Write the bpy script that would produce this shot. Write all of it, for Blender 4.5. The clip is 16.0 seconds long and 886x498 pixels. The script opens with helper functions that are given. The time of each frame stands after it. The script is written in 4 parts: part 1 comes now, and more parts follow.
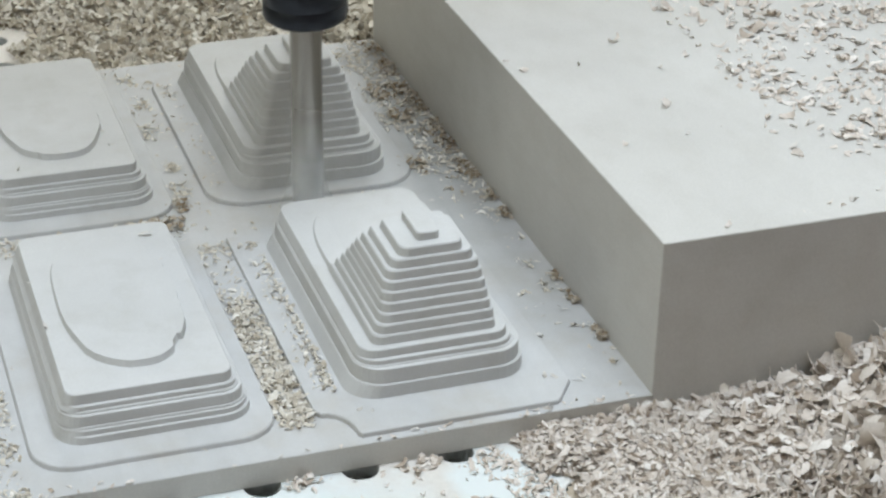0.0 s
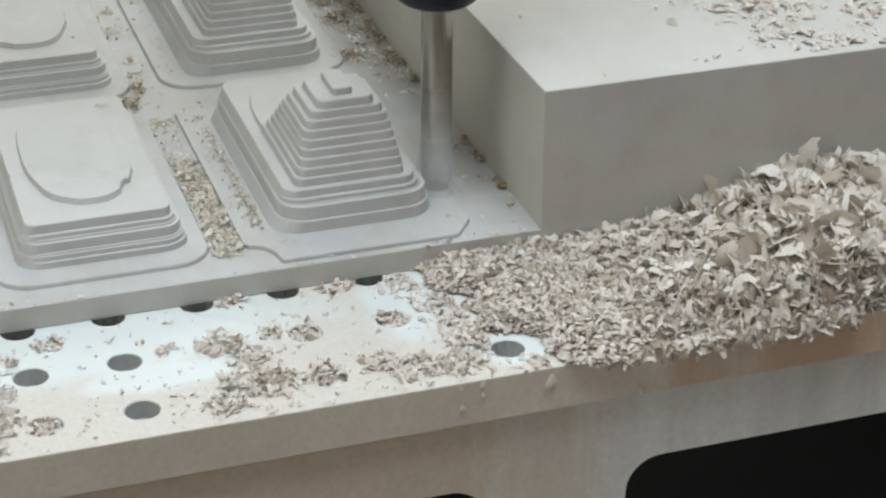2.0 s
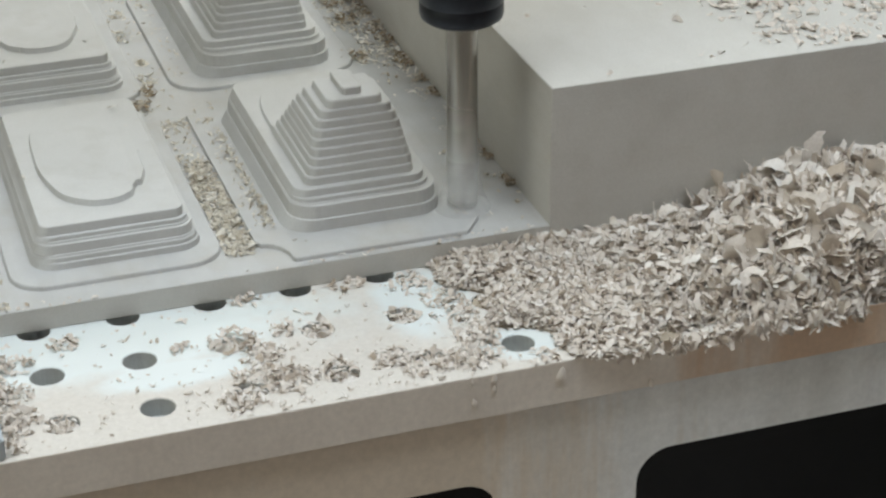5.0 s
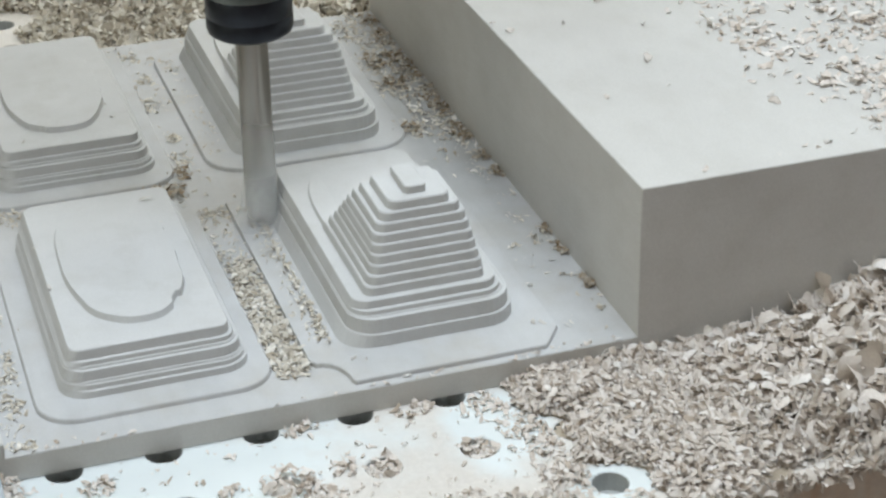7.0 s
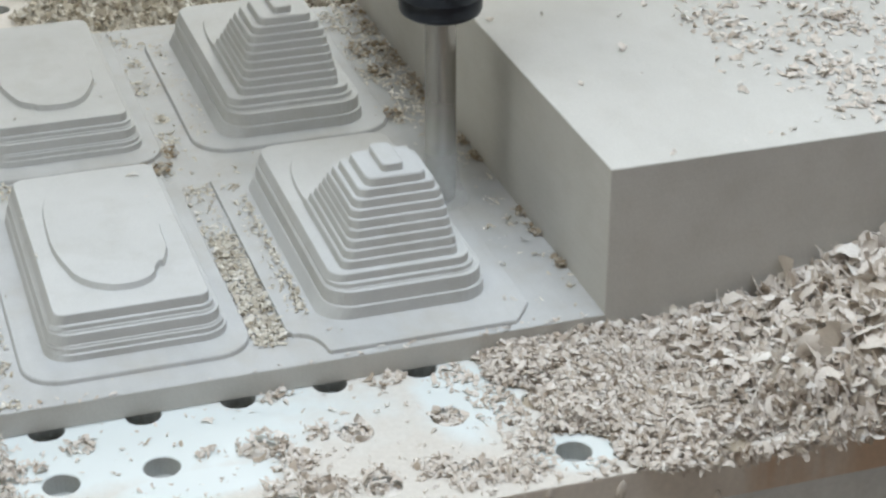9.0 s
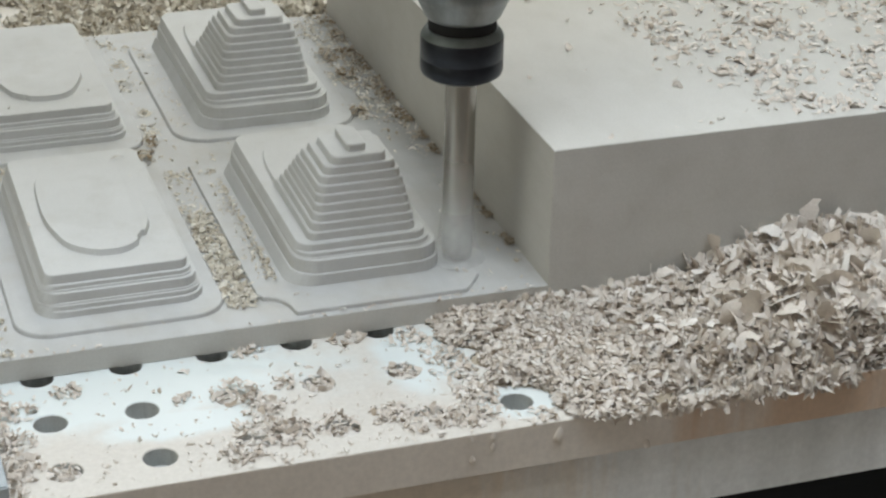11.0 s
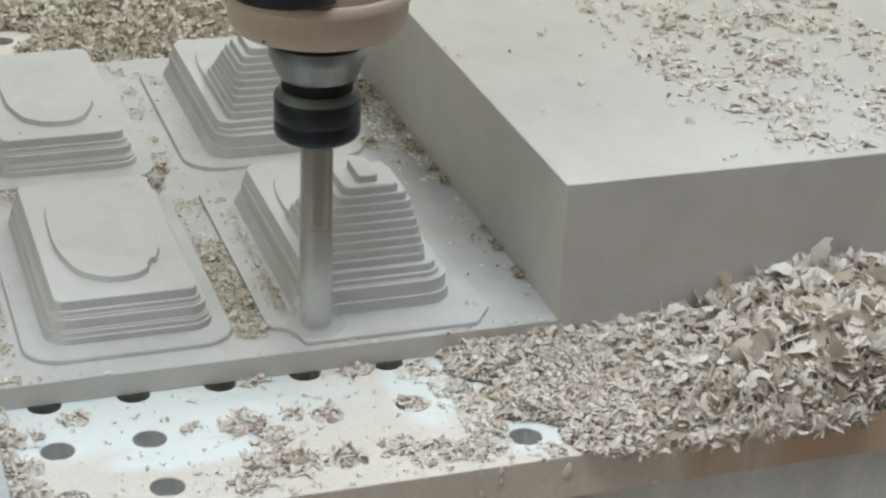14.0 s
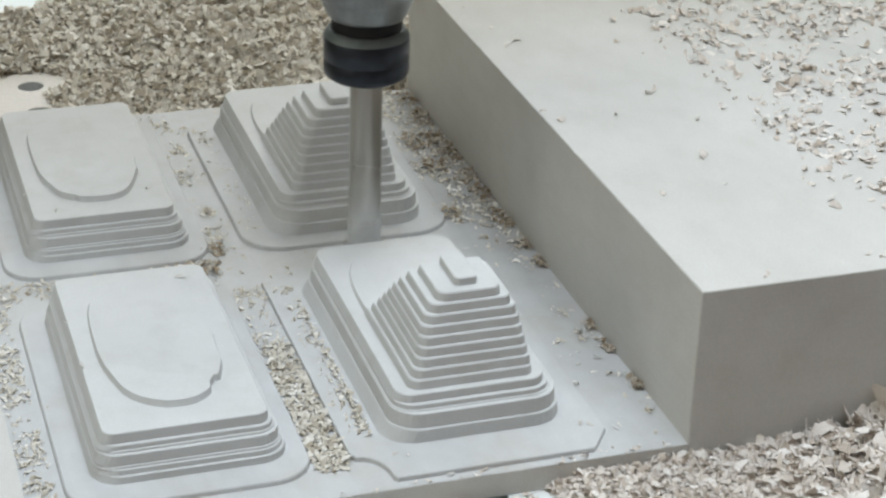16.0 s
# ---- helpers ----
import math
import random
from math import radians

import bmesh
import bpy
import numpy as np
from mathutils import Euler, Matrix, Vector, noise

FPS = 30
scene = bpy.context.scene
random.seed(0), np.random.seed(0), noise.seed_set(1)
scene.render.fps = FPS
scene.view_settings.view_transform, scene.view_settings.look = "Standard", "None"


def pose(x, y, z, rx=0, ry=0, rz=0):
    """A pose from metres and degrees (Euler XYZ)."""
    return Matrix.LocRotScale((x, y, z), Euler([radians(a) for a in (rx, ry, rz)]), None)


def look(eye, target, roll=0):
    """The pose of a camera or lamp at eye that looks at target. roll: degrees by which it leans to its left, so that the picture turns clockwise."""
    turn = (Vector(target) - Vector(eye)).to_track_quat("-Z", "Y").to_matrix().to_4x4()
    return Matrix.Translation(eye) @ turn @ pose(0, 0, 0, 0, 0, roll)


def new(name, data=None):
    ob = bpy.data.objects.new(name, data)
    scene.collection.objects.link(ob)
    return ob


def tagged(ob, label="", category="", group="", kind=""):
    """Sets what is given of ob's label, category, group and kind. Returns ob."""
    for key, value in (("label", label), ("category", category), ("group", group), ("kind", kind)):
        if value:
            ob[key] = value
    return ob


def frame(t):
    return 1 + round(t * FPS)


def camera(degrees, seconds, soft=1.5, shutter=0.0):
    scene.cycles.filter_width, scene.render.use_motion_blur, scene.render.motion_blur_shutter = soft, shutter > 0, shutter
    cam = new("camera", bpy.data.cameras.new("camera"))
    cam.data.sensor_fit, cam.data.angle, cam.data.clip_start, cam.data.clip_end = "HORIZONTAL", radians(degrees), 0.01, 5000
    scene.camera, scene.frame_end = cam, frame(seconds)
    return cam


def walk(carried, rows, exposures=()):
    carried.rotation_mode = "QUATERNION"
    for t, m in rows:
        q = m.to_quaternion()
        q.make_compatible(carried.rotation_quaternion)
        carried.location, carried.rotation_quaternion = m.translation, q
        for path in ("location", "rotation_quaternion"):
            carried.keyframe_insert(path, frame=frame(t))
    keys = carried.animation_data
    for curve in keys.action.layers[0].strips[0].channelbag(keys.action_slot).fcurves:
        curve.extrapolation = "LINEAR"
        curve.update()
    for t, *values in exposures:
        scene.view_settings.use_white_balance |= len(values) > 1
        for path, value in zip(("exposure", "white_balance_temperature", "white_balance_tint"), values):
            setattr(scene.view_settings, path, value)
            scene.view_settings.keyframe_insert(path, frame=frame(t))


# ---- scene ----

U = 0.05  # the pitch of the holes in the machine table, in metres; plans below are in pitches
CUT_Y = 3.5  # where the cutter stands, in pitches: it goes to the sides alone, and the table to and fro under it
ON_TABLE = []  # all that rides on the table

# ---- camera ----
cam = camera(24.75, 16.0, soft=2.35, shutter=0.25)
walk(cam, [
    (0.00, look((-0.1356, -0.8717, 0.5755), (0.1529, -0.0415, 0.0984), 1.150)),
    (0.50, look((-0.1274, -0.8667, 0.5694), (0.1548, -0.0345, 0.0920), 0.525)),
    (1.00, look((-0.1233, -0.8778, 0.5650), (0.1498, -0.0404, 0.0914), 0.267)),
    (1.50, look((-0.1298, -0.8827, 0.5607), (0.1468, -0.0427, 0.0938), 0.278)),
    (2.00, look((-0.1328, -0.8775, 0.5600), (0.1477, -0.0394, 0.0921), 0.259)),
    (2.50, look((-0.1407, -0.8761, 0.5642), (0.1412, -0.0381, 0.0970), 0.275)),
    (3.00, look((-0.1400, -0.8764, 0.5616), (0.1392, -0.0360, 0.0972), 0.133)),
    (3.50, look((-0.1402, -0.8690, 0.5569), (0.1394, -0.0277, 0.0943), 0.085)),
    (4.00, look((-0.1366, -0.8668, 0.5609), (0.1435, -0.0285, 0.0931), 0.062)),
    (4.50, look((-0.1392, -0.8637, 0.5607), (0.1399, -0.0232, 0.0961), -0.206)),
    (5.00, look((-0.1369, -0.8559, 0.5625), (0.1393, -0.0156, 0.0959), -0.550)),
    (5.50, look((-0.1319, -0.8486, 0.5646), (0.1418, -0.0088, 0.0957), -0.700)),
    (6.00, look((-0.1274, -0.8493, 0.5669), (0.1448, -0.0104, 0.0957), -0.930)),
    (6.50, look((-0.1218, -0.8645, 0.5678), (0.1479, -0.0262, 0.0939), -1.338)),
    (7.00, look((-0.1250, -0.8610, 0.5708), (0.1465, -0.0257, 0.0925), -1.071)),
    (7.50, look((-0.1282, -0.8628, 0.5687), (0.1469, -0.0289, 0.0902), -0.300)),
    (8.00, look((-0.1274, -0.8573, 0.5687), (0.1484, -0.0238, 0.0899), -0.215)),
    (8.50, look((-0.1294, -0.8670, 0.5728), (0.1471, -0.0332, 0.0951), 0.044)),
    (9.00, look((-0.1277, -0.8679, 0.5692), (0.1474, -0.0301, 0.0976), 0.120)),
    (9.50, look((-0.1350, -0.8715, 0.5723), (0.1464, -0.0336, 0.1047), 0.422)),
    (10.00, look((-0.1449, -0.8694, 0.5759), (0.1433, -0.0310, 0.1133), 0.814)),
    (10.50, look((-0.1529, -0.8715, 0.5778), (0.1380, -0.0297, 0.1231), 1.118)),
    (11.00, look((-0.1560, -0.8695, 0.5752), (0.1364, -0.0237, 0.1290), 1.250)),
    (11.50, look((-0.1572, -0.8651, 0.5757), (0.1377, -0.0178, 0.1341), 1.509)),
    (12.00, look((-0.1617, -0.8667, 0.5801), (0.1329, -0.0177, 0.1415), 1.797)),
    (12.50, look((-0.1666, -0.8611, 0.5787), (0.1290, -0.0101, 0.1448), 1.928)),
    (13.00, look((-0.1672, -0.8555, 0.5772), (0.1276, -0.0037, 0.1440), 1.865)),
    (13.50, look((-0.1635, -0.8499, 0.5739), (0.1304, 0.0029, 0.1423), 2.065)),
    (14.00, look((-0.1610, -0.8437, 0.5747), (0.1331, 0.0086, 0.1421), 2.198)),
    (14.50, look((-0.1550, -0.8412, 0.5753), (0.1380, 0.0104, 0.1406), 2.123)),
    (15.00, look((-0.1476, -0.8469, 0.5735), (0.1420, 0.0024, 0.1321), 1.871)),
    (15.50, look((-0.1457, -0.8503, 0.5700), (0.1428, -0.0028, 0.1244), 1.815)),
    (16.00, look((-0.1485, -0.8547, 0.5680), (0.1370, -0.0085, 0.1181), 1.809)),
], exposures=((0.0, -0.63, 6240, 9), (1.0, -0.63, 6250, 9), (2.5, -0.68, 6420, 8), (4.5, -0.68, 6420, 8), (6.5, -0.65, 6300, 9), (8.0, -0.62, 6180, 9), (9.5, -0.66, 6290, 9), (12.0, -0.68, 6390, 8), (14.0, -0.67, 6380, 9), (16.0, -0.62, 6240, 9)))

# ---- light ----
world = bpy.data.worlds.new("workshop_air")
scene.world = world
world.use_nodes = True
sky_bg = world.node_tree.nodes["Background"]
sky_tex = world.node_tree.nodes.new("ShaderNodeTexSky")
sky_tex.sky_type, sky_tex.sun_disc = "NISHITA", False
sky_tex.sun_elevation, sky_tex.sun_rotation = radians(40), radians(20)
world.node_tree.links.new(sky_tex.outputs[0], sky_bg.inputs[0])
sky_bg.inputs[1].default_value = 0.1


def area_lamp(name, eye, target, sx, sy, watts, colour):
    data = bpy.data.lights.new(name, "AREA")
    data.shape, data.size, data.size_y, data.energy, data.color = "RECTANGLE", sx, sy, watts, colour
    ob = new(name, data)
    ob.matrix_world = look(eye, target)
    return ob


# added lamps without a known source: two at wall openings, three under the ceiling
area_lamp("added_wall_light", (1.0, 2.93, 1.35), (1.0, 0, 1.0), 2.6, 1.3, 30, (1.0, 0.98, 0.90))
area_lamp("added_wall_light", (-2.93, -1.1, 0.95), (0, -1.0, 0.8), 3.0, 1.1, 20, (1.05, 0.985, 0.74))
for lx, ly, watts, tint in ((0.25, -0.20, 76, (0.90, 0.98, 1.06)), (1.3, 1.1, 46, (1.0, 0.965, 0.82)), (-1.5, -0.3, 17, (1.0, 0.98, 0.88))):
    area_lamp("added_ceiling_light", (lx, ly, 2.36), (lx, ly, 0), 1.5, 1.3, watts, tint)


# ---- materials ----
def node_mat(name, roughness=0.6, metallic=0.0):
    m = bpy.data.materials.new(name)
    m.use_nodes = True
    b = m.node_tree.nodes["Principled BSDF"]
    b.inputs["Roughness"].default_value, b.inputs["Metallic"].default_value = roughness, metallic
    return m, m.node_tree.nodes, m.node_tree.links, b


def noise_at(nodes, links, scale, detail=4.0, rough=0.6, stretch=None):
    co = nodes.new("ShaderNodeTexCoord")
    n = nodes.new("ShaderNodeTexNoise")
    n.inputs["Scale"].default_value, n.inputs["Detail"].default_value, n.inputs["Roughness"].default_value = scale, detail, rough
    if stretch:
        mp = nodes.new("ShaderNodeMapping")
        mp.inputs["Scale"].default_value = stretch
        links.new(co.outputs["Object"], mp.inputs[0])
        links.new(mp.outputs[0], n.inputs["Vector"])
    else:
        links.new(co.outputs["Object"], n.inputs["Vector"])
    return n


def ramp(nodes, links, source, stops):
    r = nodes.new("ShaderNodeValToRGB")
    while len(r.color_ramp.elements) < len(stops):
        r.color_ramp.elements.new(0.5)
    for e, (p, c) in zip(r.color_ramp.elements, stops):
        e.position, e.color = p, (*c, 1)
    links.new(source, r.inputs[0])
    return r


def mixed(nodes, links, fac, a, b, blend="MIX"):
    m = nodes.new("ShaderNodeMix")
    m.data_type, m.blend_type = "RGBA", blend
    for socket, value in ((m.inputs[0], fac), (m.inputs[6], a), (m.inputs[7], b)):
        if isinstance(value, (int, float)):
            socket.default_value = value
        elif isinstance(value, tuple):
            socket.default_value = (*value, 1)
        else:
            links.new(value, socket)
    return m.outputs[2]


def bump(nodes, links, b, source, strength, distance):
    k = nodes.new("ShaderNodeBump")
    k.inputs["Strength"].default_value, k.inputs["Distance"].default_value = strength, distance
    links.new(source, k.inputs["Height"])
    links.new(k.outputs[0], b.inputs["Normal"])


def board_mat():
    """Fine polyurethane tooling board: beige grey, matt, with a film of dust."""
    m, n, l, b = node_mat("tooling_board_beige", 0.75)
    big = noise_at(n, l, 9, 3)
    fine = noise_at(n, l, 900, 3, 0.7)
    base = ramp(n, l, big.outputs[0], ((0.3, (0.585, 0.573, 0.54)), (0.7, (0.65, 0.638, 0.605))))
    grain = ramp(n, l, fine.outputs[0], ((0.3, (0.9, 0.9, 0.9)), (0.7, (1.0, 1.0, 1.0))))
    smudge = ramp(n, l, noise_at(n, l, 45, 4, 0.65, (1, 0.55, 1)).outputs[0], ((0.3, (0.955, 0.95, 0.94)), (0.55, (1.0, 1.0, 1.0))))
    lines = ramp(n, l, noise_at(n, l, 16, 3, 0.6, (0.25, 0.25, 22)).outputs[0], ((0.35, (0.985, 0.984, 0.982)), (0.6, (1.0, 1.0, 1.0))))
    dusted = mixed(n, l, 1.0, mixed(n, l, 1.0, base.outputs[0], smudge.outputs[0], "MULTIPLY"), lines.outputs[0], "MULTIPLY")
    l.new(mixed(n, l, 1.0, dusted, grain.outputs[0], "MULTIPLY"), b.inputs["Base Color"])
    b.inputs["Specular IOR Level"].default_value = 0.25
    bump(n, l, b, fine.outputs[0], 0.15, 0.0004)
    return m


def milled_mat():
    """The moulds just milled from the board: paler and cooler than its old dusty faces."""
    m, n, l, b = node_mat("tooling_board_milled", 0.6)
    big = noise_at(n, l, 16, 3)
    fine = noise_at(n, l, 800, 3, 0.7)
    base = ramp(n, l, big.outputs[0], ((0.3, (0.575, 0.578, 0.565)), (0.7, (0.635, 0.638, 0.63))))
    smear = ramp(n, l, noise_at(n, l, 38, 4, 0.6).outputs[0], ((0.32, (0.94, 0.935, 0.92)), (0.5, (1.0, 1.0, 1.0))))
    grain = ramp(n, l, fine.outputs[0], ((0.3, (0.93, 0.93, 0.93)), (0.7, (1.0, 1.0, 1.0))))
    l.new(mixed(n, l, 1.0, mixed(n, l, 1.0, base.outputs[0], smear.outputs[0], "MULTIPLY"), grain.outputs[0], "MULTIPLY"), b.inputs["Base Color"])
    b.inputs["Specular IOR Level"].default_value = 0.3
    bump(n, l, b, fine.outputs[0], 0.12, 0.0004)
    return m


def fresh_cut_mat():
    """The milled floor of the board: films of beige dust between blown-clean places, with the sweep of the cutter in
    it, and shade beside the block put into the colour.
    """
    m, n, l, b = node_mat("tooling_board_floor", 0.55)
    big = noise_at(n, l, 30, 4, 0.6)
    fine = noise_at(n, l, 900, 3, 0.7)
    sweep = noise_at(n, l, 10, 4, 0.6, (7, 0.9, 1))
    base = ramp(n, l, big.outputs[0], ((0.32, (0.53, 0.52, 0.495)), (0.5, (0.56, 0.562, 0.555)), (0.7, (0.595, 0.60, 0.598))))
    lanes = ramp(n, l, sweep.outputs[0], ((0.35, (0.945, 0.95, 0.955)), (0.6, (1.0, 1.0, 1.0))))
    grain = ramp(n, l, fine.outputs[0], ((0.3, (0.93, 0.93, 0.93)), (0.7, (1.0, 1.0, 1.0))))
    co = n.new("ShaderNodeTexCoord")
    mp = n.new("ShaderNodeMapping")  # the lane beside the block, darkened for the wall's shade and dust haze
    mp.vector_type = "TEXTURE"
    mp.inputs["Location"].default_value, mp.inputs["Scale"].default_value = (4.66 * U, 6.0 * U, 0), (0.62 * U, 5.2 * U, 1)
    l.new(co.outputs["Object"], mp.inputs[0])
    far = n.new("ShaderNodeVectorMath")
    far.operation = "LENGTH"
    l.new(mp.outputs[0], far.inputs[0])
    # this mask paints the block's soft shade and dust haze onto the floor
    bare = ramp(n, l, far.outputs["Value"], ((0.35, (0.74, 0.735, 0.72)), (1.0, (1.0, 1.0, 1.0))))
    swept_shaded = mixed(n, l, 1.0, mixed(n, l, 1.0, base.outputs[0], lanes.outputs[0], "MULTIPLY"), bare.outputs[0], "MULTIPLY")
    l.new(mixed(n, l, 1.0, swept_shaded, grain.outputs[0], "MULTIPLY"), b.inputs["Base Color"])
    b.inputs["Specular IOR Level"].default_value = 0.35
    bump(n, l, b, sweep.outputs[0], 0.05, 0.0004)
    return m


def chip_mat(name, stops):
    m, n, l, b = node_mat(name, 0.8)
    geo = n.new("ShaderNodeNewGeometry")
    col = ramp(n, l, geo.outputs["Random Per Island"], stops)
    fine = noise_at(n, l, 500, 3)
    grain = ramp(n, l, fine.outputs[0], ((0.3, (0.85, 0.84, 0.82)), (0.7, (1.0, 1.0, 1.0))))
    l.new(mixed(n, l, 1.0, col.outputs[0], grain.outputs[0], "MULTIPLY"), b.inputs["Base Color"])
    b.inputs["Specular IOR Level"].default_value = 0.2
    bump(n, l, b, fine.outputs[0], 0.3, 0.0006)
    thin = n.new("ShaderNodeBsdfTranslucent")  # thin enough to let light through
    l.new(col.outputs[0], thin.inputs[0])
    both = n.new("ShaderNodeMixShader")
    both.inputs[0].default_value = 0.08
    l.new(b.outputs[0], both.inputs[1])
    l.new(thin.outputs[0], both.inputs[2])
    l.new(both.outputs[0], n["Material Output"].inputs["Surface"])
    return m


def plate_mat():
    """Milled aluminium under a film of beige dust, wiped bare in patches."""
    m, n, l, b = node_mat("dusty_aluminium", 0.3)
    patch = noise_at(n, l, 28, 4, 0.55)
    fine = noise_at(n, l, 300, 4, 0.7)
    co = n.new("ShaderNodeTexCoord")
    best = None
    for cx, cy, rx, ry in ((-0.7, 0.5, 3.1, 0.85), (0.3, -0.4, 0.9, 0.3), (3.3, 0.3, 0.58, 0.9), (4.05, -1.0, 0.50, 0.36), (-0.4, 17.2, 2.6, 2.0)):
        mp = n.new("ShaderNodeMapping")  # wiped bare round here
        mp.vector_type = "TEXTURE"
        mp.inputs["Location"].default_value, mp.inputs["Scale"].default_value = (cx * U, cy * U, 0), (rx * U, ry * U, 1)
        l.new(co.outputs["Object"], mp.inputs[0])
        far = n.new("ShaderNodeVectorMath")
        far.operation = "LENGTH"
        l.new(mp.outputs[0], far.inputs[0])
        if best is None:
            best = far.outputs["Value"]
            continue
        least = n.new("ShaderNodeMath")
        least.operation = "MINIMUM"
        l.new(best, least.inputs[0])
        l.new(far.outputs["Value"], least.inputs[1])
        best = least.outputs[0]
    wiped = n.new("ShaderNodeMath")
    wiped.operation = "MULTIPLY_ADD"
    wiped.inputs[1].default_value = -1.1
    l.new(patch.outputs[0], wiped.inputs[0])
    l.new(best, wiped.inputs[2])
    bare = ramp(n, l, wiped.outputs[0], ((0.16, (1, 1, 1)), (0.34, (0.62, 0.62, 0.62)), (0.5, (0.22, 0.22, 0.22)), (0.7, (0, 0, 0))))
    dust = ramp(n, l, fine.outputs[0], ((0.3, (0.64, 0.60, 0.545)), (0.7, (0.74, 0.70, 0.645))))
    # the bare metal's pale blue also holds part of its glare as base colour
    l.new(mixed(n, l, bare.outputs[0], dust.outputs[0], (0.77, 0.82, 0.82)), b.inputs["Base Color"])
    mr = n.new("ShaderNodeMapRange")
    mr.inputs[3].default_value, mr.inputs[4].default_value = 0.5, 0.46
    l.new(bare.outputs[0], mr.inputs[0])
    l.new(mr.outputs[0], b.inputs["Roughness"])
    mm = n.new("ShaderNodeMapRange")
    mm.inputs[3].default_value, mm.inputs[4].default_value = 0.0, 0.15
    l.new(bare.outputs[0], mm.inputs[0])
    l.new(mm.outputs[0], b.inputs["Metallic"])
    bump(n, l, b, fine.outputs[0], 0.1, 0.0004)
    return m


def simple_mat(name, dark, light, scale, roughness, metallic=0.0, stretch=None, relief=0.1):
    m, n, l, b = node_mat(name, roughness, metallic)
    big = noise_at(n, l, scale, 5, 0.6, stretch)
    fine = noise_at(n, l, scale * 25, 3, 0.6)
    base = ramp(n, l, big.outputs[0], ((0.3, dark), (0.7, light)))
    grain = ramp(n, l, fine.outputs[0], ((0.3, (0.88, 0.88, 0.88)), (0.7, (1.0, 1.0, 1.0))))
    l.new(mixed(n, l, 1.0, base.outputs[0], grain.outputs[0], "MULTIPLY"), b.inputs["Base Color"])
    bump(n, l, b, fine.outputs[0], relief, 0.0005)
    return m


BOARD, MILLED, CUT, PLATE = board_mat(), milled_mat(), fresh_cut_mat(), plate_mat()
CHIP = chip_mat("shaving_beige", ((0.0, (0.50, 0.42, 0.34)), (0.2, (0.70, 0.63, 0.56)), (0.75, (0.82, 0.76, 0.70)), (1.0, (0.90, 0.865, 0.82))))
LAYER = chip_mat("shaving_dusty", ((0.0, (0.46, 0.40, 0.31)), (0.25, (0.67, 0.62, 0.53)), (0.7, (0.79, 0.75, 0.665)), (1.0, (0.90, 0.87, 0.81))))
BROWNISH = chip_mat("shaving_brownish", ((0.0, (0.30, 0.23, 0.15)), (0.4, (0.46, 0.385, 0.29)), (0.8, (0.58, 0.52, 0.43)), (1.0, (0.68, 0.64, 0.57))))
FRESH = chip_mat("shaving_pale", ((0.0, (0.52, 0.46, 0.37)), (0.25, (0.64, 0.60, 0.535)), (0.7, (0.70, 0.68, 0.65)), (1.0, (0.74, 0.725, 0.70))))


def stained_mat(name, dark, light, brown, roughness, centre, width, streaks=1.0):
    """Paint with runs of brown stain, thickest round a place along the length."""
    m, n, l, b = node_mat(name, roughness)
    runs = noise_at(n, l, 14, 5, 0.68, (1.3, 1, 0.16))
    fine = noise_at(n, l, 260, 3, 0.6)
    base = ramp(n, l, noise_at(n, l, 20, 4, 0.6, (1, 1, streaks)).outputs[0], ((0.3, dark), (0.7, light)))
    co = n.new("ShaderNodeTexCoord")
    axes = n.new("ShaderNodeSeparateXYZ")
    l.new(co.outputs["Object"], axes.inputs[0])
    far = n.new("ShaderNodeMapRange")
    far.interpolation_type = "SMOOTHSTEP"
    far.inputs[1].default_value, far.inputs[2].default_value = centre - width, centre + width
    far.inputs[3].default_value, far.inputs[4].default_value = -0.12, 0.28
    l.new(axes.outputs[0], far.inputs[0])
    add = n.new("ShaderNodeMath")
    l.new(far.outputs[0], add.inputs[0])
    l.new(runs.outputs[0], add.inputs[1])
    mask = ramp(n, l, add.outputs[0], ((0.48, (0, 0, 0)), (0.70, (0.95, 0.95, 0.95))))
    col = mixed(n, l, mask.outputs[0], base.outputs[0], brown)
    grain = ramp(n, l, fine.outputs[0], ((0.3, (0.88, 0.88, 0.88)), (0.7, (1.0, 1.0, 1.0))))
    l.new(mixed(n, l, 1.0, col, grain.outputs[0], "MULTIPLY"), b.inputs["Base Color"])
    bump(n, l, b, fine.outputs[0], 0.12, 0.0005)
    return m


EDGE = stained_mat("plate_edge_beige", (0.73, 0.66, 0.585), (0.84, 0.77, 0.69), (0.66, 0.475, 0.33), 0.55, 0.32, 0.08)
FRAME = stained_mat("welded_steel_grey", (0.66, 0.665, 0.645), (0.93, 0.94, 0.93), (0.72, 0.62, 0.50), 0.5, 0.23, -0.08, 0.12)
BAR = simple_mat("fence_aluminium", (0.42, 0.46, 0.48), (0.58, 0.62, 0.64), 30, 0.6, 0.0)
DARK = simple_mat("black_parts_and_shade", (0.006, 0.006, 0.007), (0.012, 0.012, 0.013), 8, 0.8)
BORE = simple_mat("bore_grey", (0.47, 0.485, 0.475), (0.58, 0.585, 0.565), 40, 0.5, 0.0)
NUT = simple_mat("blackened_steel", (0.016, 0.020, 0.028), (0.036, 0.042, 0.056), 60, 0.36, 0.5)
STEEL = simple_mat("ground_steel", (0.15, 0.157, 0.155), (0.30, 0.31, 0.305), 50, 0.3, 0.9, stretch=(1, 1, 0.05))
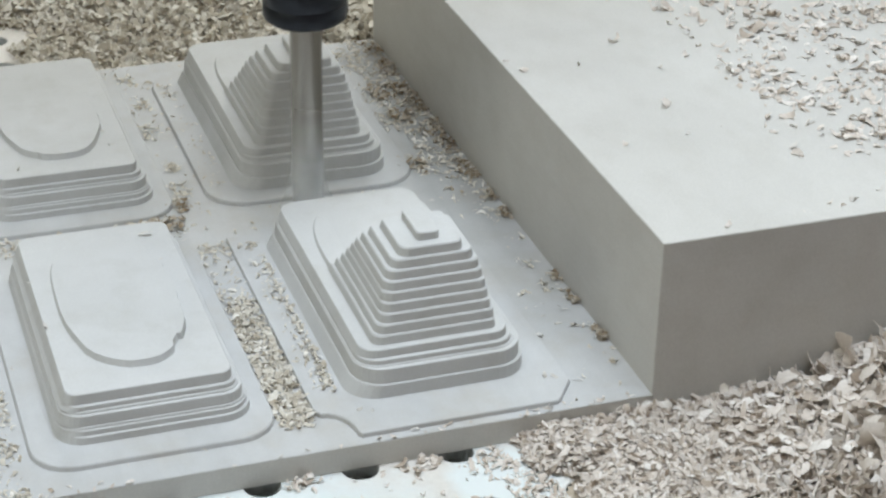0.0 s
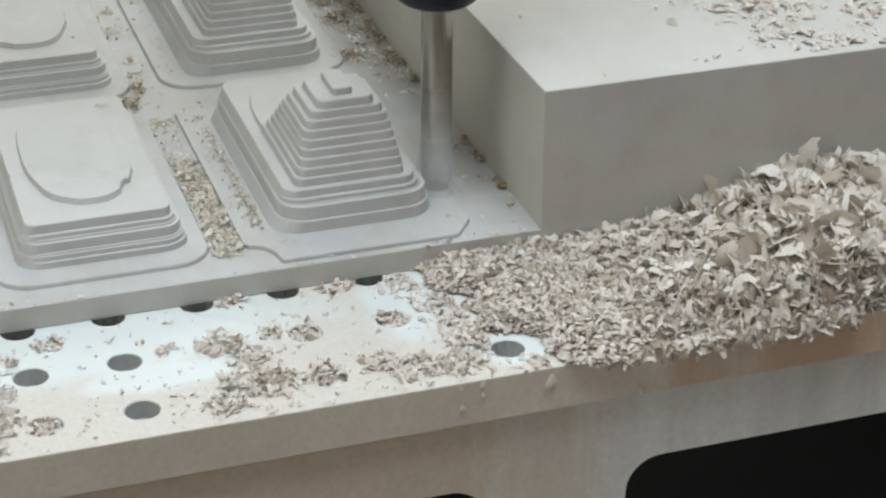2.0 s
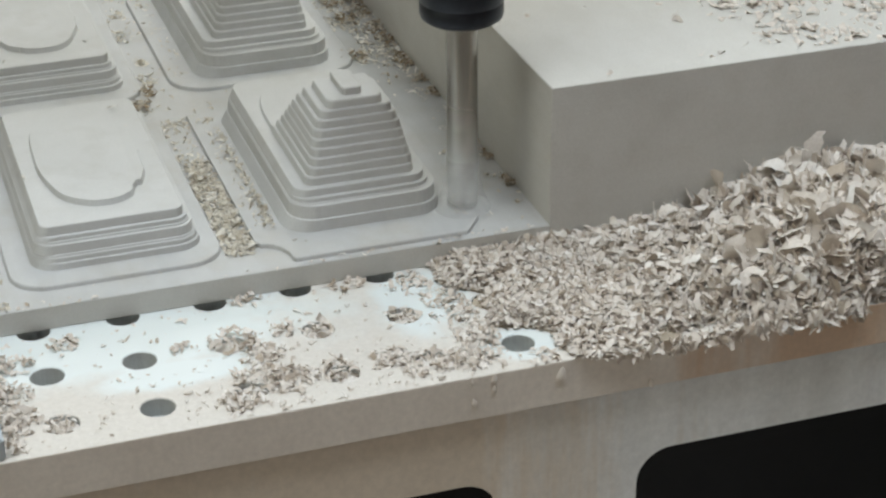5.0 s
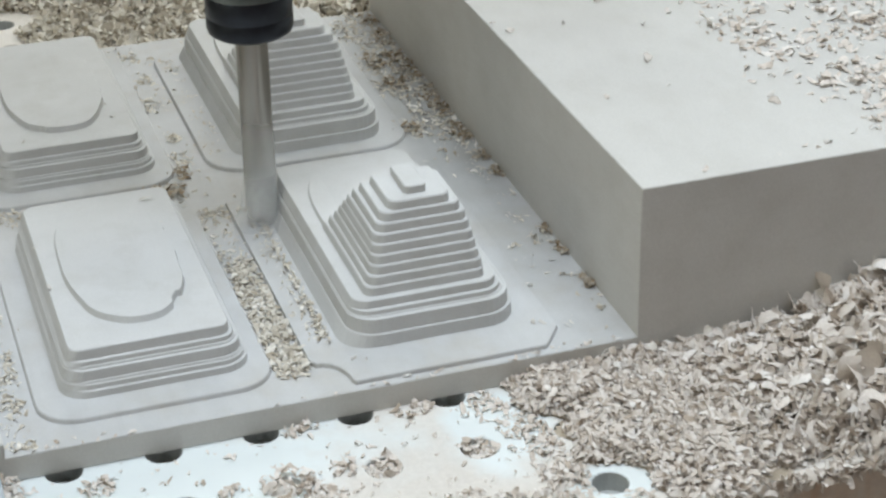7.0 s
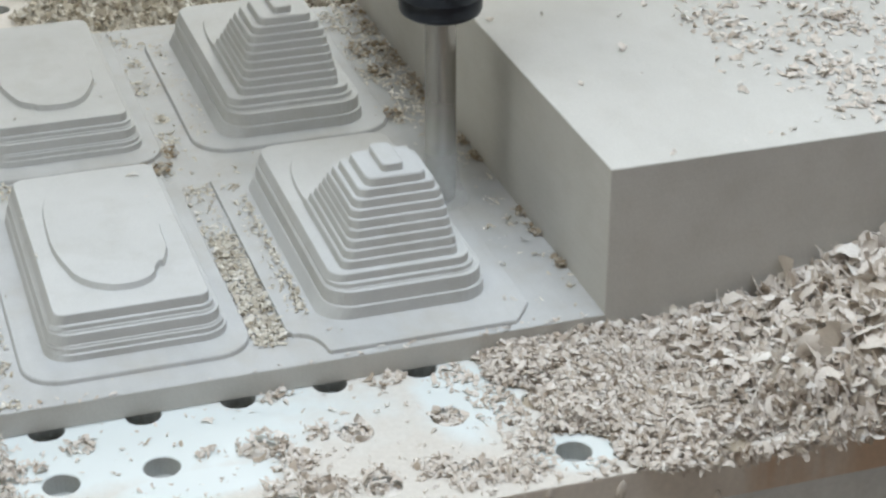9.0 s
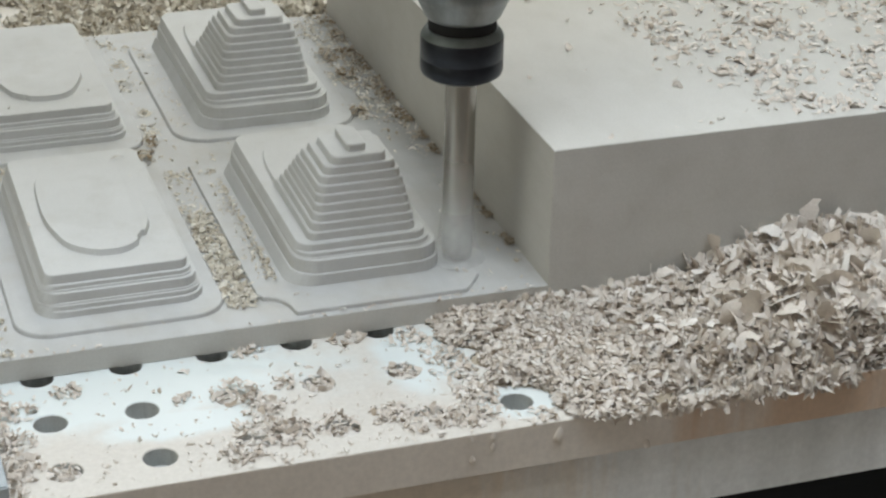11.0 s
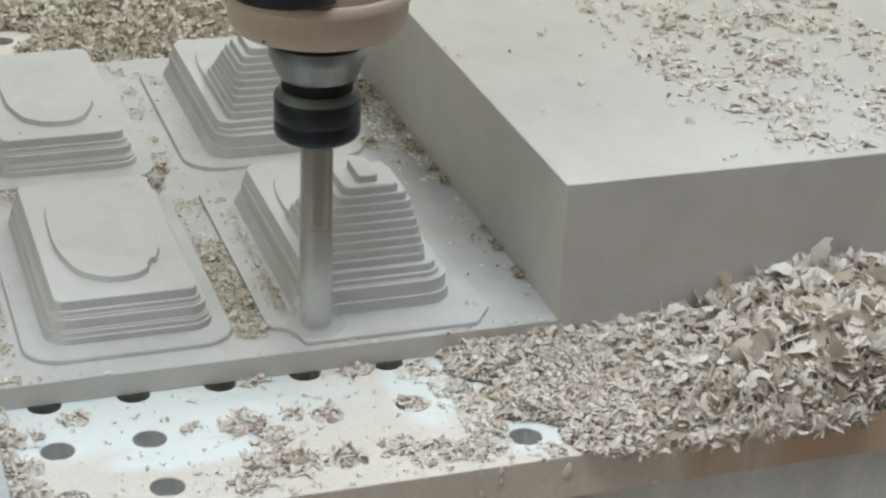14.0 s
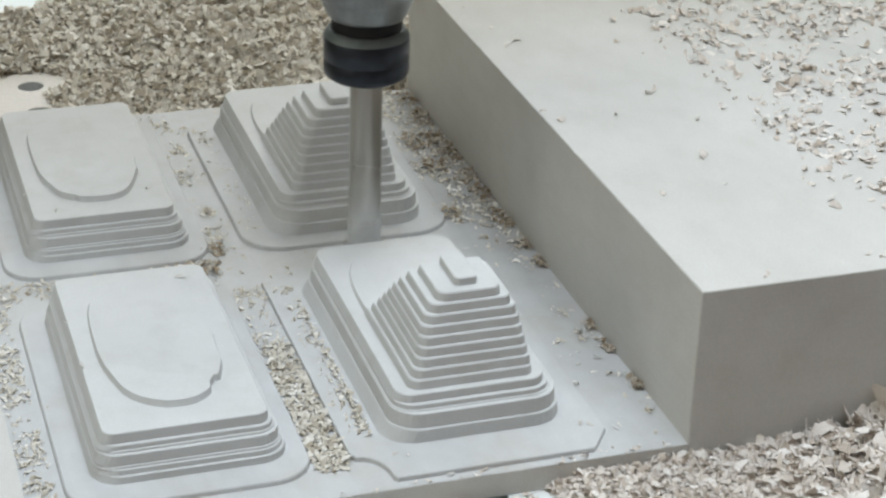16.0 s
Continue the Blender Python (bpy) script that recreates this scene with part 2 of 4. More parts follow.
def cutter_mat():
    """Ground steel shank that passes into flutes, with the bright dust haze painted on towards the tip."""
    m, n, l, b = node_mat("hazed_cutter_steel", 0.27, 0.6)
    co = n.new("ShaderNodeTexCoord")
    axes = n.new("ShaderNodeSeparateXYZ")
    l.new(co.outputs["Object"], axes.inputs[0])
    streak = noise_at(n, l, 60, 4, 0.6, (1, 1, 0.05))
    add = n.new("ShaderNodeMath")
    add.operation = "MULTIPLY_ADD"
    add.inputs[1].default_value = 0.012
    l.new(streak.outputs[0], add.inputs[0])
    l.new(axes.outputs[2], add.inputs[2])
    high = n.new("ShaderNodeMapRange")
    high.inputs[1].default_value, high.inputs[2].default_value = 0.02, 0.15
    l.new(add.outputs[0], high.inputs[0])
    # the pale lower stops paint the lit haze round the tip
    col = ramp(n, l, high.outputs[0], ((0.05, (0.82, 0.85, 0.86)), (0.2, (0.68, 0.70, 0.70)), (0.36, (0.50, 0.50, 0.48)), (0.52, (0.40, 0.385, 0.355)), (1.0, (0.38, 0.355, 0.315))))
    grain = ramp(n, l, streak.outputs[0], ((0.3, (0.84, 0.84, 0.84)), (0.7, (1.0, 1.0, 1.0))))
    l.new(mixed(n, l, 1.0, col.outputs[0], grain.outputs[0], "MULTIPLY"), b.inputs["Base Color"])
    metal = ramp(n, l, high.outputs[0], ((0.1, (0.05, 0.05, 0.05)), (0.4, (0.5, 0.5, 0.5)), (0.65, (0.9, 0.9, 0.9))))
    l.new(metal.outputs[0], b.inputs["Metallic"])
    clear = n.new("ShaderNodeBsdfTransparent")  # gaps between the whirling flutes, and the tip fading into haze
    gaps = ramp(n, l, high.outputs[0], ((0.02, (0.88, 0.88, 0.88)), (0.09, (0.5, 0.5, 0.5)), (0.17, (0.2, 0.2, 0.2)), (0.27, (0.0, 0.0, 0.0))))
    both = n.new("ShaderNodeMixShader")
    l.new(gaps.outputs[0], both.inputs[0])
    l.new(b.outputs[0], both.inputs[1])
    l.new(clear.outputs[0], both.inputs[2])
    l.new(both.outputs[0], n["Material Output"].inputs["Surface"])
    return m


CUTTER = cutter_mat()


def veil_mat():
    """Fine pale dust in the air, thin enough to see through."""
    m, n, l, b = node_mat("airborne_dust", 1.0)
    b.inputs["Base Color"].default_value = (0.86, 0.88, 0.89, 1)
    clear = n.new("ShaderNodeBsdfTransparent")
    puffs = ramp(n, l, noise_at(n, l, 120, 3, 0.6).outputs[0], ((0.3, (0.88, 0.88, 0.88)), (0.7, (0.74, 0.74, 0.74))))
    both = n.new("ShaderNodeMixShader")
    l.new(puffs.outputs[0], both.inputs[0])
    l.new(b.outputs[0], both.inputs[1])
    l.new(clear.outputs[0], both.inputs[2])
    l.new(both.outputs[0], n["Material Output"].inputs["Surface"])
    return m


VEIL = veil_mat()
WORN = simple_mat("worn_grey_steel", (0.15, 0.18, 0.185), (0.24, 0.275, 0.28), 50, 0.55, 0.4)
NOSE = simple_mat("nose_beige", (0.56, 0.455, 0.37), (0.68, 0.575, 0.48), 20, 0.5)
MOTOR = simple_mat("motor_dark_blue", (0.012, 0.015, 0.022), (0.03, 0.035, 0.045), 20, 0.3, 0.3)
GANTRY_PAINT = simple_mat("gantry_paint", (0.07, 0.065, 0.06), (0.10, 0.095, 0.085), 6, 0.5)
# unseen room surfaces: WARM, TAN and CONCRETE are tuned to tint and brighten bounced light
WARM = simple_mat("brown_panel", (0.40, 0.35, 0.23), (0.48, 0.43, 0.29), 2, 0.8)
PAINT = simple_mat("wall_paint", (0.62, 0.61, 0.58), (0.70, 0.69, 0.66), 2, 0.9)
TAN = simple_mat("tan_wall_paint", (0.31, 0.225, 0.21), (0.37, 0.275, 0.255), 2, 0.9)
CONCRETE = simple_mat("concrete", (0.36, 0.35, 0.33), (0.47, 0.46, 0.43), 4, 0.85)


# ---- mesh tools ----
def mesh_of(name, verts, faces, material, smooth=False):
    me = bpy.data.meshes.new(name)
    me.from_pydata(verts, [], faces)
    me.materials.append(material)
    if smooth:
        me.shade_smooth()
    me.update()
    return me


def thing(name, label, category, group="", kind=""):
    return tagged(new(name), label, category, group, kind)


def part(name, bm, material, parent, label="", smooth=False):
    """Links a bmesh as one mesh object under a thing or a part."""
    me = bpy.data.meshes.new(name)
    bm.to_mesh(me)
    bm.free()
    me.materials.append(material)
    if smooth:
        me.shade_smooth()
        me.set_sharp_from_angle(angle=radians(40))
    ob = new(name, me)
    if parent is not None:
        ob.parent = parent
    return tagged(ob, label) if label else ob


def box(x0, x1, y0, y1, z0, z1, bevel=0.0):
    """A box in pitches."""
    bm = bmesh.new()
    bmesh.ops.create_cube(bm, size=1)
    for v in bm.verts:
        v.co = Vector((((x0 + x1) / 2 + v.co.x * (x1 - x0)) * U, ((y0 + y1) / 2 + v.co.y * (y1 - y0)) * U, ((z0 + z1) / 2 + v.co.z * (z1 - z0)) * U))
    if bevel:
        bmesh.ops.bevel(bm, geom=bm.edges[:], offset=bevel * U, segments=2, affect="EDGES", clamp_overlap=True)
    return bm


def rounded_outline(x0, x1, y0, y1, r, n=7):
    """Counter-clockwise outline with radii (front-left, front-right, back-right, back-left)."""
    rs = (r,) * 4 if isinstance(r, (int, float)) else r
    pts = []
    for (cx, cy, sx, sy), rad, a0 in zip(((x0, y0, 1, 1), (x1, y0, -1, 1), (x1, y1, -1, -1), (x0, y1, 1, -1)), rs, (180, 270, 0, 90)):
        for k in range(n + 1):
            a = radians(a0 + 90 * k / n)
            pts.append((cx + sx * rad + rad * math.cos(a), cy + sy * rad + rad * math.sin(a)))
    return pts


def prism(rings):
    """A closed solid through outlines [(points, z), ...] with the same count of points, in pitches."""
    bm = bmesh.new()
    loops = [[bm.verts.new((x * U, y * U, z * U)) for x, y in pts] for pts, z in rings]
    for a, b in zip(loops, loops[1:]):
        for k in range(len(a)):
            j = (k + 1) % len(a)
            bm.faces.new((a[k], a[j], b[j], b[k]))
    bm.faces.new(loops[-1])
    bm.faces.new(loops[0][::-1])
    return bm


def step(x0, x1, y0, y1, r, z0, z1, foot=0.015, lip=0.012):
    """One milled step: a slight draft, and a broken upper edge."""
    def ring(grow, z):
        rr = [max(q + grow, 0.02) for q in ((r,) * 4 if isinstance(r, (int, float)) else r)]
        return rounded_outline(x0 - grow, x1 + grow, y0 - grow, y1 + grow, rr), z
    return prism([ring(foot, z0), ring(0.0, z1 - lip), ring(-lip, z1)])


def terrace(x0, x1, y0, y1, z0, z1):
    """A step of the pyramid: upright in front, its sides with a slight draft."""
    corners = (0.12, 0.10, 0.05, 0.05)
    foot = rounded_outline(x0 - 0.013, x1 + 0.013, y0 - 0.006, y1 + 0.04, corners)
    rim = rounded_outline(x0, x1, y0, y1, corners)
    top = rounded_outline(x0 + 0.010, x1 - 0.012, y0 + 0.012, y1 - 0.01, corners)
    return prism([(foot, z0), (rim, z1 - 0.015), (top, z1)])


def ledge(x0, x1, y0, y1, r, grow, z0, z1, lean=0.04):
    """A low step grown to the left, right and front from the upper outline; its long left side slopes."""
    gl, gr, gf = grow
    rr = r + gf
    foot = rounded_outline(x0 - gl - lean, x1 + gr + 0.004, y0 - gf - 0.003, y1 + gf + 0.004, rr)
    rim = rounded_outline(x0 - gl, x1 + gr, y0 - gf, y1 + gf, rr)
    top = rounded_outline(x0 - gl + 0.007, x1 + gr - 0.008, y0 - gf + 0.008, y1 + gf - 0.008, rr)
    return prism([(foot, z0), (rim, z1 - 0.008), (top, z1)])


def lathe(profile, n=64, capped=True):
    """A turned solid from (radius, height) pairs, from the bottom up, in pitches."""
    bm = bmesh.new()
    loops = []
    for r, z in profile:
        loops.append([bm.verts.new((r * U * math.cos(2 * math.pi * k / n), r * U * math.sin(2 * math.pi * k / n), z * U)) for k in range(n)])
    for a, b in zip(loops, loops[1:]):
        for k in range(n):
            j = (k + 1) % n
            bm.faces.new((a[k], a[j], b[j], b[k]))
    if capped:
        bm.faces.new(loops[-1])
        bm.faces.new(loops[0][::-1])
    return bm


# ---- the workshop round the machine ----
FLOOR_Z = -0.85


def metre_box(x0, x1, y0, y1, z0, z1):
    return box(x0 / U, x1 / U, y0 / U, y1 / U, z0 / U, z1 / U)


def workshop():
    tagged(part("floor", metre_box(-3, 4.2, -3, 3, FLOOR_Z - 0.1, FLOOR_Z), CONCRETE, None), "grey concrete workshop floor under the machine", "floor", kind="structure")
    tagged(part("ceiling", metre_box(-3, 4.2, -3, 3, 2.4, 2.5), PAINT, None), "plain painted workshop ceiling", "ceiling", kind="structure")
    tagged(part("wall_south", metre_box(-3, 4.2, -3.12, -3, FLOOR_Z, 2.4), TAN, None), "plain tan painted wall behind the viewer", "wall", kind="structure")
    # the openings in the west and north walls are added for the wall lamps
    west = thing("wall_west", "plain ochre side wall with an opening added behind a lamp", "wall", kind="structure")
    for b in ((-3, 3, FLOOR_Z, 0.38), (-3, 3, 1.52, 2.4), (-3, -2.62, 0.38, 1.52), (0.42, 3, 0.38, 1.52)):
        part("wall_panel", metre_box(-3.12, -3, b[0], b[1], b[2], b[3]), WARM, west)
    tagged(part("wall_east", metre_box(4.2, 4.32, -3, 3, FLOOR_Z, 2.4), PAINT, None), "plain painted side wall", "wall", kind="structure")
    north = thing("wall_north", "plain painted wall with a wide opening added behind a lamp", "wall", kind="structure")
    for b in ((-3, 4.2, FLOOR_Z, 0.68), (-3, 4.2, 2.02, 2.4), (-3, -0.32, 0.68, 2.02), (2.32, 4.2, 0.68, 2.02)):
        part("wall_panel", metre_box(b[0], b[1], 3, 3.12, b[2], b[3]), PAINT, north)


workshop()


# ---- the machine table ----
HOLE_R = 0.185
FILLED = {(1, 0), (2, 0), (3, 0), (-1, -1), (1, -1), (2, -1), (3, -1)}


def table_top():
    """The table's upper face, cell by cell, each with its bore."""
    verts, faces = [], []
    n = 24
    for i in range(-2, 15):
        for j in range(-1, 24):
            y0 = -1.53 if j == -1 else j - 0.5
            base = len(verts)
            ring = [2 * math.pi * k / n + math.pi / 4 for k in range(n)]
            for a in ring:
                c, s = math.cos(a), math.sin(a)
                q = max(abs(c), abs(s))
                ex, ey = c / q, s / q
                verts.append((i + ex * 0.5, y0 if ey < -0.999 else j + ey * (0.5 if ey > 0 else j - y0), 0))
            for rad, z in ((HOLE_R + 0.012, 0.0), (HOLE_R, -0.012), (HOLE_R, -0.22), (0.02, -0.222)):
                verts.extend((i + rad * math.cos(a), j + rad * math.sin(a), z) for a in ring)
            for lv in range(4):
                for k in range(n):
                    m = (k + 1) % n
                    faces.append((base + lv * n + k, base + lv * n + m, base + (lv + 1) * n + m, base + (lv + 1) * n + k))
    me = mesh_of("top_plate", [(x * U, y * U, z * U) for x, y, z in verts], faces, PLATE)
    me.materials.append(BORE)
    for p in me.polygons:
        if p.center.z < -0.001:
            p.material_index = 1
    bm = bmesh.new()
    bm.from_mesh(me)
    bmesh.ops.remove_doubles(bm, verts=bm.verts[:], dist=1e-5)
    bm.to_mesh(me)
    bm.free()
    return me


def machine_table():
    t = thing("machine_table", "dusty aluminium machine table with a grid of round holes", "machine table")
    top = new("top_plate", table_top())
    top.parent = t
    # underside and carriages are near-black too, which puts the shade below into their colour
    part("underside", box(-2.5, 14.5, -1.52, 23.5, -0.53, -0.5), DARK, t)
    part("front_edge", box(-2.5, 14.5, -1.535, -1.515, -0.53, -0.004, 0.006), EDGE, t, "beige dusty edge of the table plate")
    # the fascia below, with rounded openings, on legs
    fascia = prism_with_windows()
    part("fascia", fascia, FRAME, t, "worn grey steel fascia with rounded openings")
    # a black sheet in place of the deep shade behind the openings
    part("inside", box(-2.4, 14.4, 1.6, 1.7, -6, -0.6), DARK, t, "black sheet standing in for the shade under the table")
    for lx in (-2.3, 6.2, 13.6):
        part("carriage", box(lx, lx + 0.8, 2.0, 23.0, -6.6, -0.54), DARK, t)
    return t


def prism_with_windows():
    """Steel fascia: strips round two rounded openings."""
    y0, y1, zt, zb = -1.42, -1.28, -0.53, -6.0
    wins = [(-1.2, 3.62), (5.3, 9.8)]
    top, r = -1.46, 0.42
    bm = bmesh.new()

    def solid(outline):
        front = [bm.verts.new((x * U, y0 * U, z * U)) for x, z in outline]
        back = [bm.verts.new((x * U, y1 * U, z * U)) for x, z in outline]
        bm.faces.new(front)
        bm.faces.new(back[::-1])
        for k in range(len(front)):
            j = (k + 1) % len(front)
            bm.faces.new((front[j], front[k], back[k], back[j]))

    edges = [-2.5, *[w for pair in wins for w in pair], 14.5]
    solid([(-2.5, zt), (-2.5, top), (14.5, top), (14.5, zt)])
    for a, b in ((edges[0], edges[1]), (edges[2], edges[3]), (edges[4], edges[5])):
        solid([(a, top), (a, zb), (b, zb), (b, top)])
    for a, b in wins:
        for cx, sx in ((a, 1), (b, -1)):
            arc = [(cx + sx * (r - r * math.cos(radians(q))), top - r + r * math.sin(radians(q))) for q in range(0, 91, 9)]
            pts = [(cx, top), *arc]
            solid(pts if sx > 0 else pts[::-1])
    bmesh.ops.recalc_face_normals(bm, faces=bm.faces[:])
    return bm


def machine_bed():
    """The bed on the floor, on whose rails the table runs."""
    b = thing("machine_bed", "grey welded machine bed standing on the workshop floor", "machine bed")
    part("base", box(-3.2, 15.2, -3.5, 27.5, FLOOR_Z / U + 0.01, -7.1, 0.1), FRAME, b)
    for lx in (-2.3, 6.2, 13.6):
        part("rail", box(lx + 0.1, lx + 0.7, -3.3, 27.3, -7.12, -6.61, 0.02), STEEL, b, "ground steel guide rail")
    return b


TABLE = machine_table()
ON_TABLE.append(TABLE)
machine_bed()
fence = tagged(part("fence_bar", box(-2.4, -1.63, -1.5, 0.9, 0.003, 0.25, 0.02), BAR, None), "pale bluish aluminium fence bar on the table", "fence bar")
ON_TABLE.append(fence)


# ---- the tooling board ----
ZB, ZP, ZS, ZTOP = 0.283, 0.337, 0.815, 2.05


def oval(cx, dy, power, n, ragged):
    """A low oval plateau that fades into the face round it towards its far end."""
    pts = []
    for k in range(n):
        a = 2 * math.pi * k / n
        c, s = math.cos(a), math.sin(a)
        px = cx + 0.615 * math.copysign(abs(c) ** power, c)
        py = 3.66 + dy + (1.36 if s > 0 else 1.41) * math.copysign(abs(s) ** power, s)
        if ragged:
            nick = 0.05 * (abs(a - 5.40) < 0.13) if dy == 0 else 0.04 * (abs(a - 4.25) < 0.15)
            rag = 0.022 * noise.noise(Vector((a * 11, dy, 2.0))) * (1.0 if c > 0.25 else 0.35)
            px += rag - nick * 0.4 + 0.006 * math.sin(9 * a + dy)
            py += rag + nick + 0.012 * math.sin(6 * a + 1 + dy)
        pts.append((px, py))
    bm = bmesh.new()
    mid = 3.66 + dy
    lo = [bm.verts.new(((cx + (x - cx) * 1.03) * U, (mid + (y - mid) * 1.018) * U, (ZS - 0.01) * U)) for x, y in pts]
    hi = [bm.verts.new((x * U, y * U, (ZS + 0.072 - 0.048 * max(0.0, (y - dy - 3.0) / 2.02)) * U)) for x, y in pts]
    for k in range(n):
        j = (k + 1) % n
        bm.faces.new((lo[k], lo[j], hi[j], hi[k]))
    bm.faces.new(hi)
    return bm


def tray_form(board, dy):
    f = new("tray_form")
    f.parent = board
    tagged(f, "low stepped rectangular mould with an oval plateau")
    part("pad", step(-1.13, 1.31, 1.37 + dy, 5.58 + dy, 0.42, ZB - 0.02, ZP), CUT, f)
    for g, z0, z1 in ((0.171, ZP - 0.01, 0.42), (0.141, 0.41, 0.479), (0.121, 0.47, 0.505), (0.101, 0.50, 0.621), (0.061, 0.61, 0.647), (0.041, 0.64, 0.70), (0.0, 0.69, ZS)):
        part("step", ledge(-0.72, 0.945, 1.878 + dy, 5.25 + dy, 0.13, (0.62 * g, g, g), z0, z1), MILLED, f)
    part("oval_plateau", oval(0.10, dy, 0.8, 128, True), MILLED, f)
    return f


STEP_LEFT = (2.42, 2.465, 2.505, 2.535, 2.56, 2.585, 2.625, 2.685, 2.785)
STEP_RIGHT = (3.745, 3.74, 3.715, 3.695, 3.675, 3.65, 3.62, 3.565, 3.46)


def pyramid_form(board, dy, notched):
    f = new("pyramid_form")
    f.parent = board
    tagged(f, "tall stepped pyramid mould with rounded corners")
    if notched:
        x0, x1, y0, y1 = 1.705, 4.40, 1.11, 5.50
        arc = [(x0 + 0.05 + 0.28 * math.sin(radians(q)), y0 + 0.46 - 0.42 * (1 - math.cos(radians(q)))) for q in range(0, 91, 15)]
        outline = [(x0, y0 + 0.56), (x0 + 0.05, y0 + 0.46), *arc[1:], (x0 + 0.36, y0), (x1 - 0.26, y0), (x1 - 0.2, y0 + 0.06), (x1, y0 + 0.34), (x1, y1), (x0, y1)]
        cx, cy = (x0 + x1) / 2, (y0 + y1) / 2

        def grown(g):
            return [(cx + (x - cx) * (1 + g), cy + (y - cy) * (1 + g)) for x, y in outline]
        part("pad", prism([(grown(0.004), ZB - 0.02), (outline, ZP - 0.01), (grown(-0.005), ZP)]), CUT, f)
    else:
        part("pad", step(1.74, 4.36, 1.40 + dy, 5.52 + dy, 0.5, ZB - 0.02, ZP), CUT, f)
    for grow, z0, z1, lean in (((0.095, 0.175, 0.157), ZP - 0.01, 0.484, 0.08), ((0.06, 0.135, 0.126), 0.475, 0.652, 0.014), ((0.05, 0.08, 0.074), 0.645, 0.667, 0.004), ((0.03, 0.05, 0.053), 0.66, 0.722, 0.008), ((0.0, 0.0, 0.0), 0.71, ZS, 0.03)):
        part("step", ledge(2.265, 3.88, 1.822 + dy, 5.27 + dy, 0.20, grow, z0, z1, lean), MILLED, f)
    part("oval_plateau", oval(3.05, dy, 0.74, 96, False), MILLED, f)
    for k in range(9):
        z1 = ZS + 0.103 * (k + 1)
        part("step", terrace(STEP_LEFT[k], STEP_RIGHT[k], 1.908 + 0.0345 * k + dy, 3.60 - 0.088 * k + dy, z1 - 0.108, z1), MILLED, f)
    part("cap", step(2.995, 3.235, 2.295 + dy, 2.86 + dy, (0.06, 0.05, 0.04, 0.04), ZS + 0.92, ZS + 1.02, 0.0, 0.012), MILLED, f)
    return f


def tooling_board():
    b = thing("tooling_board", "pale beige tooling board half milled into stepped moulds", "tooling board")
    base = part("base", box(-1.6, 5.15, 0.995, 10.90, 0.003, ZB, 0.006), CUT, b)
    base.data.materials.append(BOARD)
    for face in base.data.polygons:
        face.material_index = 0 if face.normal.z > 0.5 else 1
    part("rim_strip", box(-2.4, -1.54, 0.998, 10.88, 0.003, 0.45, 0.008), BOARD, b, "raised uncut strip along the board's side")
    part("uncut_block", box(5.14, 14.2, 0.992, 10.93, 0.002, ZTOP, 0.008), BOARD, b, "tall uncut block of the board with a sharp edge")
    for dy in (0.0, 4.90):
        tray_form(b, dy)
    pyramid_form(b, 0.0, True)
    pyramid_form(b, 4.92, False)
    ON_TABLE.append(b)
    return b


tooling_board()


# ---- shavings ----
def flake_shapes(places, seed, slim=(0.16, 0.42), bend=(0.5, 2.6), seg=5, twisted=0.3):
    """Curled, ragged shavings. places: rows of x, y, z, length, flatness (1 lies flat). Vertices by shaving, and faces."""
    rng = np.random.default_rng(seed)
    p = np.asarray(places, float)
    n = len(p)
    length = p[:, 3] * rng.uniform(0.6, 1.6, n)
    width = length * rng.uniform(*slim, n)
    curl = rng.uniform(*bend, n) * rng.choice((-1, 1), n)
    s = np.linspace(-0.5, 0.5, seg + 1)
    ang = curl[:, None] * s[None]
    lx = length[:, None] * np.sin(ang) / curl[:, None]
    lz = length[:, None] * (1 - np.cos(ang)) / curl[:, None]
    point = 1 - rng.uniform(0.2, 0.95, (n, 1)) * np.abs(2 * s[None] + rng.uniform(-0.5, 0.5, (n, 1))).clip(0, 1) ** 2
    sway = rng.uniform(-0.45, 0.45, (n, 1)) * length[:, None] * s[None] ** 2 * 2
    twist = rng.normal(0, twisted, (n, 1)) + rng.normal(0, 2.2 * twisted, (n, 1)) * s[None]
    left = width[:, None] * point * rng.uniform(0.25, 0.6, (n, seg + 1))
    right = width[:, None] * point * rng.uniform(0.25, 0.6, (n, seg + 1))
    a = np.stack([lx, sway - left * np.cos(twist), lz - left * np.sin(twist)], -1)
    b = np.stack([lx, sway + right * np.cos(twist), lz + right * np.sin(twist)], -1)
    v = np.stack([a, b], 2).reshape(n, -1, 3)
    yaw = rng.uniform(0, 2 * np.pi, n)
    tilt = rng.normal(0, 1, n) * (1.1 - p[:, 4])
    roll = rng.normal(0, 1, n) * (1.1 - p[:, 4])
    cy, sy, ct, st, cr, sr = np.cos(yaw), np.sin(yaw), np.cos(tilt), np.sin(tilt), np.cos(roll), np.sin(roll)
    o, i = np.zeros(n), np.ones(n)
    rz = np.stack([cy, -sy, o, sy, cy, o, o, o, i], -1).reshape(n, 3, 3)
    ry = np.stack([ct, o, st, o, i, o, -st, o, ct], -1).reshape(n, 3, 3)
    rx = np.stack([i, o, o, o, cr, -sr, o, sr, cr], -1).reshape(n, 3, 3)
    v = np.einsum("nij,nkj->nki", rz @ ry @ rx, v)
    v[:, :, 2] -= (v[:, :, 2].min(1) * p[:, 4].clip(0, 1))[:, None]
    quads = np.array([(2 * j, 2 * j + 1, 2 * j + 3, 2 * j + 2) for j in range(seg)])
    return v, p[:, :3], quads


